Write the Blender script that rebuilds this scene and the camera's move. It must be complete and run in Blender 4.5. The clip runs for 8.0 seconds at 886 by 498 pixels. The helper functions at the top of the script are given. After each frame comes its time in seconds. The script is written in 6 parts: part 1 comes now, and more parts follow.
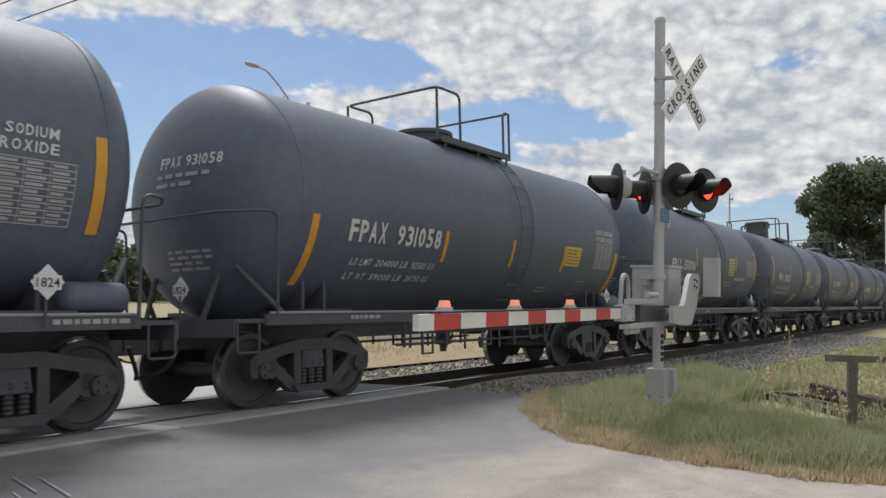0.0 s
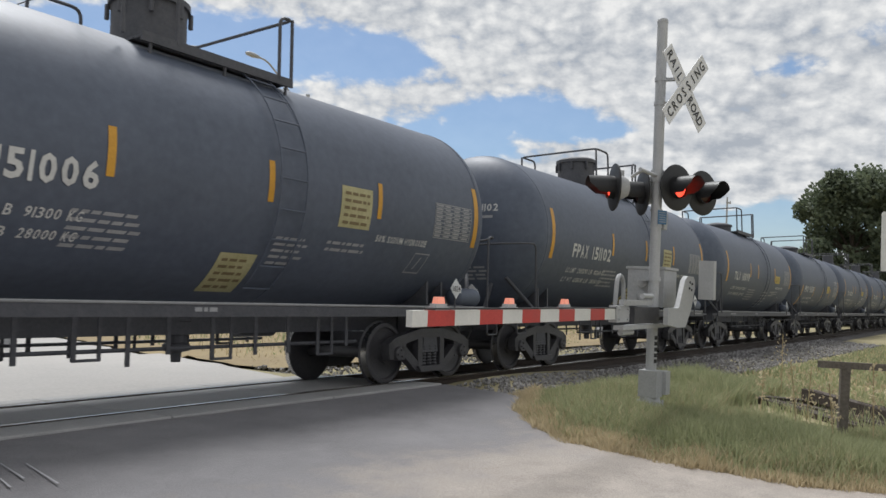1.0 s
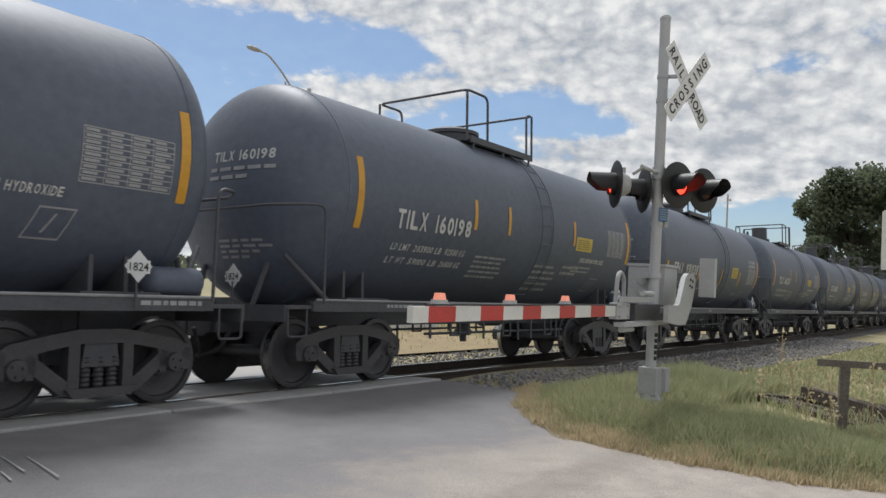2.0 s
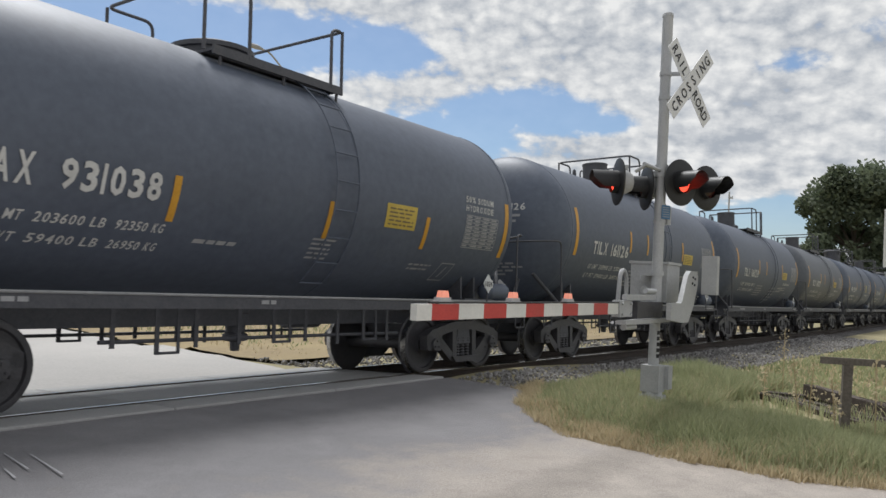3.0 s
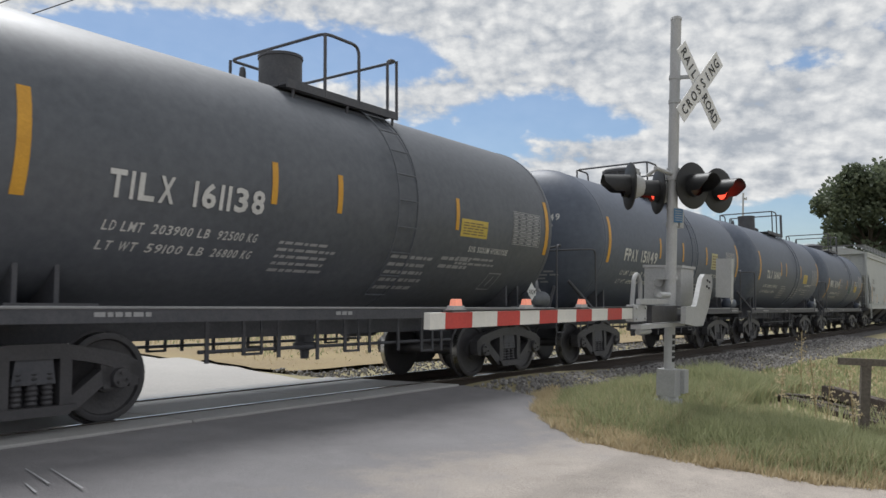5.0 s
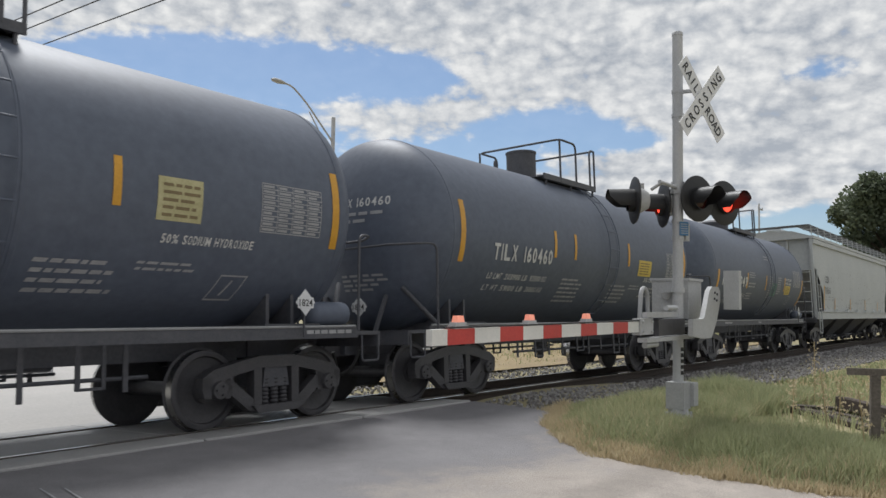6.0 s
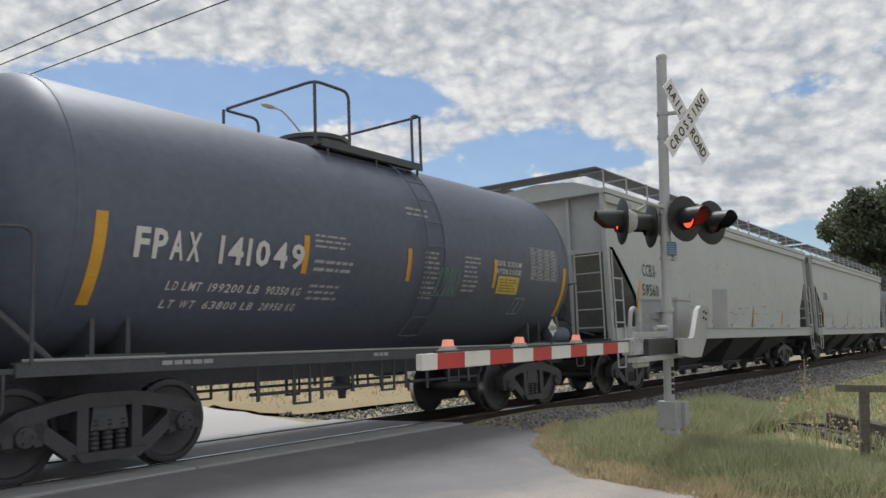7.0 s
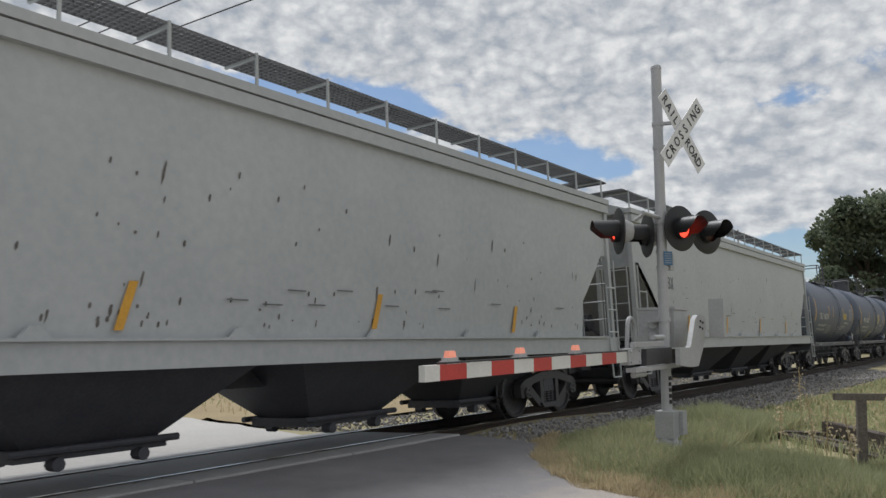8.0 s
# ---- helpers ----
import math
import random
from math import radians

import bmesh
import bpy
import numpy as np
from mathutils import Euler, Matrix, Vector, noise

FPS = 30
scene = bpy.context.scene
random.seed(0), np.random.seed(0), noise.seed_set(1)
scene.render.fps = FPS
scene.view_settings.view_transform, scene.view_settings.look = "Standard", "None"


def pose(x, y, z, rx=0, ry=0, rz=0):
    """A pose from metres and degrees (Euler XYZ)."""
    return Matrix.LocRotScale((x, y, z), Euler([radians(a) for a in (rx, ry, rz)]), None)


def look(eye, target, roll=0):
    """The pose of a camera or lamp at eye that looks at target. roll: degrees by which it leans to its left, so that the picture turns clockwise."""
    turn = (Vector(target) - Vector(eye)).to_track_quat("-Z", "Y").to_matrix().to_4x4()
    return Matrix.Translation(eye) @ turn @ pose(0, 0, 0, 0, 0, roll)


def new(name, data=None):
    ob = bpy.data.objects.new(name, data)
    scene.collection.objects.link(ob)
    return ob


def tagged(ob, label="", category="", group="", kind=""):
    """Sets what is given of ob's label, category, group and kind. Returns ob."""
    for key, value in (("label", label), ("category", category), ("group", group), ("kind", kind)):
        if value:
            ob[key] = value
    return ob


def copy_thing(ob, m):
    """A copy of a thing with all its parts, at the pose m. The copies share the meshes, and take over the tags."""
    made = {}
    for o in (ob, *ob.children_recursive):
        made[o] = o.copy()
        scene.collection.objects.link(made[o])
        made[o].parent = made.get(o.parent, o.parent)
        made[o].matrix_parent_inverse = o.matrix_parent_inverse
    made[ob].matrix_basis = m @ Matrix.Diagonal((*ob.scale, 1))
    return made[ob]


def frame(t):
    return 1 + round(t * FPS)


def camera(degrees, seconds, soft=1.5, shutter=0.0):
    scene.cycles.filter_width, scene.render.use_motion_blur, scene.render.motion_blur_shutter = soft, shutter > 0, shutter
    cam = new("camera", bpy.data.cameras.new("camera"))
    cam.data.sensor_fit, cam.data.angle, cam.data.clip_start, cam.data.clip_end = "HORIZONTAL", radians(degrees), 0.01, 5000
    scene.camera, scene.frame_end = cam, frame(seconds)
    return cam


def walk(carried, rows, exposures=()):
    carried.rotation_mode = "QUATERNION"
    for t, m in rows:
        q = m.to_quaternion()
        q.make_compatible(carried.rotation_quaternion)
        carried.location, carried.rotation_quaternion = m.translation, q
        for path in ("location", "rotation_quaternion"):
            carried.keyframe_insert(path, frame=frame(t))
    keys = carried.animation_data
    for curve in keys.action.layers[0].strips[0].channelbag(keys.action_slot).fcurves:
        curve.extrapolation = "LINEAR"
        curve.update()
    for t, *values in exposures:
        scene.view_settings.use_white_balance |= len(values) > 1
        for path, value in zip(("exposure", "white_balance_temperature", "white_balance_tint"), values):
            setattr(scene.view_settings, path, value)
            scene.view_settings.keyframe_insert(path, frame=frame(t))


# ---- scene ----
cam = camera(58.0, 8.0, 1.5, 0.03)
PATH = [
    (0, pose(1.711, 0.456, 1.445, 93.200, -1.222, -55.172)),
    (0.5, pose(1.708, 0.456, 1.456, 92.959, -2.033, -55.335)),
    (1, pose(1.736, 0.464, 1.451, 92.900, -2.724, -55.497)),
    (1.5, pose(1.732, 0.465, 1.457, 92.735, -3.039, -55.524)),
    (3, pose(1.725, 0.488, 1.455, 92.401, -3.096, -55.43)),
    (3.5, pose(1.703, 0.473, 1.446, 92.478, -2.955, -55.19)),
    (4, pose(1.716, 0.484, 1.449, 92.461, -2.791, -55.132)),
    (5.5, pose(1.701, 0.417, 1.471, 93.328, -1.46, -53.794)),
    (6, pose(1.689, 0.304, 1.474, 94.004, -1.038, -53.167)),
    (6.5, pose(1.675, 0.209, 1.487, 94.835, -0.509, -53.107)),
    (7, pose(1.652, 0.243, 1.499, 95.507, -0.177, -53.657)),
    (7.5, pose(1.627, 0.293, 1.507, 96.038, 0.096, -54.257)),
    (8, pose(1.608, 0.324, 1.506, 96.239, 0.151, -54.353)),
]
walk(cam, PATH, [(0.0, 0.18, 6200, 9), (7.0, 0.14, 6180, 9), (8.0, 0.03, 6120, 9)])

SPEED = 17.78          # the train's pace, metres a second, towards -x
TILT = -2.94           # the track leans away: its outer rail lies higher
RAIL_Y = 8.0           # near rail's head, at z = 0


# ---- world, sun ----
def build_world():
    world = bpy.data.worlds.new("sky_world")
    scene.world = world
    world.use_nodes = True
    nt = world.node_tree
    nt.nodes.clear()
    N, L = nt.nodes.new, nt.links.new

    def calc(op, a, b=None, clamp=False):
        n = N("ShaderNodeMath")
        n.operation, n.use_clamp = op, clamp
        for i, v in enumerate((a, b)):
            if v is None:
                continue
            if isinstance(v, (int, float)):
                n.inputs[i].default_value = v
            else:
                L(v, n.inputs[i])
        return n.outputs[0]

    out, bg = N("ShaderNodeOutputWorld"), N("ShaderNodeBackground")
    sky = N("ShaderNodeTexSky")
    sky.sky_type, sky.sun_disc = "NISHITA", False
    sky.sun_elevation, sky.sun_rotation = radians(SUN_EL), radians(SUN_AZ)
    sky.dust_density, sky.ozone_density = 0.8, 2.0
    co = N("ShaderNodeTexCoord")
    sep = N("ShaderNodeSeparateXYZ")
    L(co.outputs["Generated"], sep.inputs[0])
    x, y, z = sep.outputs
    up = calc("MAXIMUM", calc("ADD", z, 0.06), 0.03)
    u, v = calc("DIVIDE", x, up), calc("DIVIDE", y, up)
    flat = N("ShaderNodeCombineXYZ")
    L(u, flat.inputs[0]), L(v, flat.inputs[1])

    def fbm(scale, detail, rough, stretch=(1, 1, 1), turn=0.0, off=(0, 0, 0), distort=0.0):
        m = N("ShaderNodeMapping")
        m.inputs["Rotation"].default_value[2] = radians(turn)
        m.inputs["Scale"].default_value, m.inputs["Location"].default_value = stretch, off
        L(flat.outputs[0], m.inputs[0])
        t = N("ShaderNodeTexNoise")
        t.inputs["Scale"].default_value, t.inputs["Detail"].default_value = scale, detail
        t.inputs["Roughness"].default_value, t.inputs["Distortion"].default_value = rough, distort
        L(m.outputs[0], t.inputs["Vector"])
        return t.outputs["Fac"]

    big = fbm(0.28, 3, 0.5, (1, 1, 1), 35, (3.1, 1.7, 0))
    soft = fbm(1.9, 6, 0.58, (1, 1.3, 1), 60)
    streak = fbm(0.9, 6, 0.62, (0.5, 2.4, 1), 125, (0.4, 0, 0))
    # bearing and height, for the smaller clouds
    turn_up = N("ShaderNodeCombineXYZ")
    L(calc("ARCTAN2", x, y), turn_up.inputs[0]), L(calc("MULTIPLY", calc("ARCSINE", z), 1.5), turn_up.inputs[1])
    grain_of = N("ShaderNodeTexNoise")
    grain_of.inputs["Scale"].default_value, grain_of.inputs["Detail"].default_value = 27.0, 9.0
    grain_of.inputs["Roughness"].default_value = 0.64
    L(turn_up.outputs[0], grain_of.inputs["Vector"])
    grain = grain_of.outputs["Fac"]
    # rounded puffs of a mackerel sky, broken up by finer noise
    warp = N("ShaderNodeMixRGB")
    warp.blend_type = "ADD"
    warp.inputs[0].default_value = 1.0
    wob = N("ShaderNodeTexNoise")
    wob.inputs["Scale"].default_value, wob.inputs["Detail"].default_value = 16.0, 4.0
    L(turn_up.outputs[0], wob.inputs["Vector"])
    less = N("ShaderNodeVectorMath")
    less.operation = "SCALE"
    less.inputs["Scale"].default_value = 0.07
    L(wob.outputs["Color"], less.inputs[0])
    L(turn_up.outputs[0], warp.inputs[1]), L(less.outputs[0], warp.inputs[2])
    cells = N("ShaderNodeTexVoronoi")
    cells.feature = "SMOOTH_F1"
    cells.inputs["Scale"].default_value, cells.inputs["Smoothness"].default_value = 42.0, 0.45
    L(warp.outputs[0], cells.inputs["Vector"])
    lump = calc("SUBTRACT", 0.92, calc("MULTIPLY", cells.outputs["Distance"], 1.05))
    puffs = calc("ADD", calc("MULTIPLY", grain, 0.70), calc("MULTIPLY", lump, 0.30))
    # openings in the cloud deck: bearing and height of the middle, half widths, depth
    az = calc("ARCTAN2", x, y)
    el = calc("ARCSINE", z)
    holes = None
    for a, e, wa, we, depth in HOLES:
        p = calc("DIVIDE", calc("SUBTRACT", az, radians(a)), radians(wa))
        q = calc("DIVIDE", calc("SUBTRACT", el, radians(e)), radians(we))
        d = calc("ADD", calc("MULTIPLY", p, p), calc("MULTIPLY", q, q))
        g = calc("MULTIPLY", calc("POWER", 2.718, calc("MULTIPLY", d, -1.0)), depth)
        holes = g if holes is None else calc("ADD", holes, g)
    cover = calc("ADD", calc("MULTIPLY", big, 0.40), calc("ADD", calc("MULTIPLY", puffs, 0.46), calc("MULTIPLY", soft, 0.28)))
    cover = calc("ADD", cover, calc("ADD", calc("MULTIPLY", streak, 0.20), 0.09))
    cover = calc("SUBTRACT", cover, holes)
    ramp = N("ShaderNodeMapRange")
    ramp.interpolation_type = "SMOOTHSTEP"
    ramp.inputs["From Min"].default_value, ramp.inputs["From Max"].default_value = 0.50, 0.65
    ramp.inputs["To Min"].default_value = 0.06
    L(cover, ramp.inputs["Value"])
    shade = N("ShaderNodeMapRange")
    shade.inputs["From Min"].default_value, shade.inputs["From Max"].default_value = 0.37, 0.59
    L(calc("ADD", calc("MULTIPLY", puffs, 0.62), calc("MULTIPLY", soft, 0.38)), shade.inputs["Value"])
    cloud = N("ShaderNodeMix")
    cloud.data_type = "RGBA"
    L(shade.outputs[0], cloud.inputs["Factor"])
    cloud.inputs[6].default_value, cloud.inputs[7].default_value = (CLOUD * 0.52, CLOUD * 0.545, CLOUD * 0.585, 1), (CLOUD * 1.05, CLOUD * 1.02, CLOUD * 0.975, 1)
    mix = N("ShaderNodeMix")
    mix.data_type = "RGBA"
    L(ramp.outputs[0], mix.inputs["Factor"])
    thin = N("ShaderNodeMixRGB")
    thin.blend_type = "MULTIPLY"
    thin.inputs[0].default_value, thin.inputs[2].default_value = 1.0, (0.74, 0.76, 0.78, 1)
    L(sky.outputs[0], thin.inputs[1])
    L(thin.outputs[0], mix.inputs[6])
    L(cloud.outputs[2], mix.inputs[7])
    L(mix.outputs[2], bg.inputs["Color"])
    bg.inputs["Strength"].default_value = SKY
    L(bg.outputs[0], out.inputs["Surface"])


SUN_EL, SUN_AZ = 60.0, 34.0
SKY, CLOUD = 0.11, 6.6
HOLES = [(38, 16.0, 11, 1.9, 0.50), (50, 16.2, 3.2, 1.3, 0.34), (34, 10.5, 9, 3.6, 0.36), (61, 12.6, 4.5, 1.3, 0.42), (66, 11.6, 3, 0.8, 0.26),
         (80, 5.4, 10, 1.9, 0.42), (55, 10.2, 5, 1.6, 0.30), (79, 15.5, 3, 0.8, 0.18), (84, 17.5, 3, 0.8, 0.14), (46, 7.5, 12, 3.2, 0.36)]
build_world()
sun_lamp = bpy.data.lights.new("sun", "SUN")
sun_lamp.energy, sun_lamp.angle, sun_lamp.color = 2.6, radians(18.0), (1.0, 0.97, 0.93)
sun = new("sun", sun_lamp)
_a, _e = radians(SUN_AZ), radians(SUN_EL)
sun.matrix_world = look((0, 0, 60), Vector((0, 0, 60)) - 30 * Vector((math.sin(_a) * math.cos(_e), math.cos(_a) * math.cos(_e), math.sin(_e))))


# ---- materials ----
def stuff(name, low, high, rough=0.8, metal=0.0, grain=40.0, bump=0.15, patch=1.6, rough_var=0.15, spread=0.5, island=0.0, per_object=0.0):
    """A surface between two colours, mottled at two scales, with fine relief."""
    m = bpy.data.materials.new(name)
    m.use_nodes = True
    nt = m.node_tree
    N, L = nt.nodes.new, nt.links.new
    b = nt.nodes["Principled BSDF"]
    co = N("ShaderNodeTexCoord")
    fine, wide = N("ShaderNodeTexNoise"), N("ShaderNodeTexNoise")
    for t, s, d in ((fine, grain, 6), (wide, patch, 4)):
        t.inputs["Scale"].default_value, t.inputs["Detail"].default_value = s, d
        t.inputs["Roughness"].default_value = 0.6
        L(co.outputs["Object"], t.inputs["Vector"])
    mixf = N("ShaderNodeMix")
    mixf.inputs["Factor"].default_value = spread
    L(fine.outputs["Fac"], mixf.inputs[2]), L(wide.outputs["Fac"], mixf.inputs[3])
    fac = mixf.outputs[0]
    rng = N("ShaderNodeMapRange")
    rng.inputs["From Min"].default_value, rng.inputs["From Max"].default_value = 0.32, 0.68
    L(fac, rng.inputs["Value"])
    fac = rng.outputs[0]
    if island or per_object:
        src = N("ShaderNodeNewGeometry").outputs["Random Per Island"] if island else N("ShaderNodeObjectInfo").outputs["Random"]
        mm = N("ShaderNodeMix")
        mm.inputs["Factor"].default_value = island or per_object
        L(fac, mm.inputs[2]), L(src, mm.inputs[3])
        fac = mm.outputs[0]
    col = N("ShaderNodeMix")
    col.data_type = "RGBA"
    L(fac, col.inputs["Factor"])
    col.inputs[6].default_value, col.inputs[7].default_value = (*low, 1), (*high, 1)
    L(col.outputs[2], b.inputs["Base Color"])
    rr = N("ShaderNodeMapRange")
    rr.inputs["To Min"].default_value, rr.inputs["To Max"].default_value = max(0.03, rough - rough_var), min(1, rough + rough_var)
    L(wide.outputs["Fac"], rr.inputs["Value"])
    L(rr.outputs[0], b.inputs["Roughness"])
    b.inputs["Metallic"].default_value = metal
    if bump:
        bp = N("ShaderNodeBump")
        bp.inputs["Strength"].default_value, bp.inputs["Distance"].default_value = bump, 0.02
        L(fine.outputs["Fac"], bp.inputs["Height"])
        L(bp.outputs[0], b.inputs["Normal"])
    return m


def worn_road(name, tar_low, tar_high, grit_low, grit_high):
    """Asphalt that gives way to pale gravelly patches further from the rails."""
    m = bpy.data.materials.new(name)
    m.use_nodes = True
    nt = m.node_tree
    N, L = nt.nodes.new, nt.links.new
    b = nt.nodes["Principled BSDF"]
    co, sep = N("ShaderNodeTexCoord"), N("ShaderNodeSeparateXYZ")
    L(co.outputs["Object"], sep.inputs[0])

    def field(scale, detail, rough):
        t = N("ShaderNodeTexNoise")
        t.inputs["Scale"].default_value, t.inputs["Detail"].default_value, t.inputs["Roughness"].default_value = scale, detail, rough
        L(co.outputs["Object"], t.inputs["Vector"])
        return t.outputs["Fac"]

    def ranged(v, a, b2, lo=0.0, hi=1.0, smooth=False):
        r = N("ShaderNodeMapRange")
        r.interpolation_type = "SMOOTHSTEP" if smooth else "LINEAR"
        for k, val in (("From Min", a), ("From Max", b2), ("To Min", lo), ("To Max", hi)):
            r.inputs[k].default_value = val
        L(v, r.inputs["Value"])
        return r.outputs[0]

    def blend(f, p, q2):
        n = N("ShaderNodeMix")
        n.data_type = "RGBA"
        L(f, n.inputs["Factor"])
        for k, v in ((6, p), (7, q2)):
            if isinstance(v, tuple):
                n.inputs[k].default_value = (*v, 1)
            else:
                L(v, n.inputs[k])
        return n.outputs[2]

    def add(p, q2, op="ADD"):
        n = N("ShaderNodeMath")
        n.operation = op
        for k, v in enumerate((p, q2)):
            if isinstance(v, (int, float)):
                n.inputs[k].default_value = v
            else:
                L(v, n.inputs[k])
        return n.outputs[0]

    fine, mid, wide, specks = field(85, 5, 0.7), field(3.2, 6, 0.65), field(0.55, 4, 0.6), field(160, 2, 0.5)
    tar = blend(ranged(add(add(fine, 0.4, "MULTIPLY"), add(add(mid, 0.3, "MULTIPLY"), add(wide, 0.3, "MULTIPLY"))), 0.36, 0.64), tar_low, tar_high)
    tar = blend(ranged(specks, 0.66, 0.74, 0, 0.6), tar, (0.42, 0.40, 0.38))
    grit = blend(ranged(add(add(fine, 0.65, "MULTIPLY"), add(mid, 0.35, "MULTIPLY")), 0.34, 0.66), grit_low, grit_high)
    ragged = add(sep.outputs[1], add(add(add(mid, -0.5), 2.2, "MULTIPLY"), add(add(wide, -0.5), 2.6, "MULTIPLY")))
    share = ranged(ragged, 5.1, 3.5, 0, 1, True)
    L(blend(share, tar, grit), b.inputs["Base Color"])
    L(ranged(mid, 0.3, 0.7, 0.66, 0.9), b.inputs["Roughness"])
    bp = N("ShaderNodeBump")
    bp.inputs["Strength"].default_value, bp.inputs["Distance"].default_value = 0.8, 0.015
    L(fine, bp.inputs["Height"])
    L(bp.outputs[0], b.inputs["Normal"])
    return m


def glow(name, colour, strength):
    m = bpy.data.materials.new(name)
    m.use_nodes = True
    b = m.node_tree.nodes["Principled BSDF"]
    b.inputs["Base Color"].default_value = (*colour, 1)
    b.inputs["Emission Color"].default_value = (*colour, 1)
    b.inputs["Emission Strength"].default_value = strength
    return m


TANK_PAINT = stuff("tank_paint", (0.070, 0.084, 0.118), (0.115, 0.134, 0.178), 0.52, 0, 9, 0.03, 0.45, 0.10)
TANK_PAINT_OLD = stuff("tank_paint_worn", (0.070, 0.078, 0.095), (0.125, 0.135, 0.155), 0.50, 0, 10, 0.05, 0.6, 0.12)
TANK_GREY = stuff("tank_paint_greyed", (0.10, 0.105, 0.11), (0.19, 0.195, 0.20), 0.45, 0, 10, 0.04, 0.6, 0.10)
UNDER = stuff("grimy_black_steel", (0.050, 0.053, 0.064), (0.098, 0.098, 0.110), 0.6, 0, 25, 0.2, 3.0)
CAST = stuff("grimy_cast_steel", (0.038, 0.038, 0.044), (0.074, 0.071, 0.076), 0.5, 0, 30, 0.3, 4.0)
TREAD = stuff("worn_wheel_tread", (0.30, 0.29, 0.28), (0.50, 0.49, 0.47), 0.28, 1.0, 60, 0.05, 6.0, 0.1)
RAIL_TOP = stuff("polished_rail_head", (0.45, 0.44, 0.42), (0.66, 0.65, 0.63), 0.22, 1.0, 60, 0.05, 3.0, 0.1)
RAIL_SIDE = stuff("rusty_rail", (0.022, 0.017, 0.014), (0.060, 0.043, 0.033), 0.85, 0, 40, 0.3, 4.0)
LETTER = stuff("white_lettering", (0.50, 0.50, 0.49), (0.68, 0.68, 0.66), 0.6, 0, 30, 0.0, 2.0)
LETTER_DIM = stuff("small_grey_lettering", (0.26, 0.265, 0.275), (0.42, 0.42, 0.43), 0.6, 0, 60, 0.0, 5.0)
ORANGE = stuff("yellow_reflective_strip", (0.52, 0.26, 0.02), (0.72, 0.38, 0.04), 0.45, 0, 50, 0.05, 3.0)
DECAL = stuff("yellow_decal", (0.50, 0.36, 0.05), (0.68, 0.52, 0.11), 0.5, 0, 40, 0.0, 4.0)
DECAL_PALE = stuff("pale_yellow_decal", (0.36, 0.33, 0.16), (0.56, 0.52, 0.30), 0.6, 0, 40, 0.0, 4.0)
HOPPER = stuff("pale_grey_hopper_paint", (0.375, 0.395, 0.405), (0.485, 0.50, 0.50), 0.55, 0, 9, 0.05, 0.6, 0.08)
HOPPER_DIRT = stuff("hopper_dirt", (0.05, 0.046, 0.044), (0.20, 0.18, 0.16), 0.8, 0, 40, 0.1, 4.0)
MESH_GREY = stuff("galvanised_grating", (0.13, 0.13, 0.135), (0.24, 0.24, 0.245), 0.55, 0.6, 40, 0.1, 3.0)
GALV = stuff("galvanised_steel", (0.38, 0.385, 0.39), (0.53, 0.535, 0.54), 0.62, 0.2, 55, 0.08, 3.0)
ALU = stuff("cast_aluminium", (0.36, 0.365, 0.37), (0.52, 0.52, 0.52), 0.7, 0.1, 40, 0.1, 3.0)
SIGN_WHITE = stuff("white_sign_face", (0.62, 0.63, 0.64), (0.76, 0.76, 0.76), 0.5, 0, 20, 0.0, 2.0)
SIGN_BLACK = stuff("black_enamel", (0.010, 0.010, 0.011), (0.022, 0.022, 0.023), 0.5, 0, 30, 0.05, 3.0)
SIGN_BLUE = stuff("blue_enamel", (0.04, 0.13, 0.26), (0.07, 0.19, 0.34), 0.5, 0, 30, 0.0, 3.0)
ARM_RED = stuff("red_reflective_band", (0.40, 0.03, 0.028), (0.56, 0.06, 0.05), 0.45, 0, 40, 0.05, 3.0)
ARM_WHITE = stuff("white_reflective_band", (0.60, 0.60, 0.57), (0.76, 0.75, 0.71), 0.45, 0, 40, 0.05, 3.0)
LAMP_AMBER = glow("lit_red_gate_lamp", (1.0, 0.36, 0.24), 0.25)
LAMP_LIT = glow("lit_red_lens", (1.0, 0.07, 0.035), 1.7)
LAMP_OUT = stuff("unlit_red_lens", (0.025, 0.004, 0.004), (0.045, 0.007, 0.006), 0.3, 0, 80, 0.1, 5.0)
ROAD = worn_road("worn_asphalt_road", (0.135, 0.129, 0.137), (0.275, 0.265, 0.273), (0.235, 0.203, 0.180), (0.57, 0.51, 0.455))
CONCRETE = stuff("concrete_panel", (0.24, 0.237, 0.235), (0.40, 0.393, 0.385), 0.75, 0, 40, 0.25, 1.2, per_object=0.25)
FAR_ROAD = stuff("sunlit_pale_road", (0.34, 0.325, 0.31), (0.48, 0.46, 0.435), 0.9, 0, 20, 0.3, 0.3)
DIRT = stuff("dry_grass_and_soil", (0.20, 0.14, 0.075), (0.34, 0.27, 0.14), 0.95, 0, 12, 0.5, 0.35)
GROUND = stuff("grassy_ground", (0.19, 0.17, 0.085), (0.36, 0.31, 0.18), 0.95, 0, 14, 0.6, 0.25)
BALLAST = stuff("ballast_stone", (0.10, 0.095, 0.094), (0.38, 0.365, 0.355), 0.9, 0, 30, 0.4, 4.0, island=0.75)
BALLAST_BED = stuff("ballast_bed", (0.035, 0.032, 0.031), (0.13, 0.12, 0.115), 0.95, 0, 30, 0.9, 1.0)
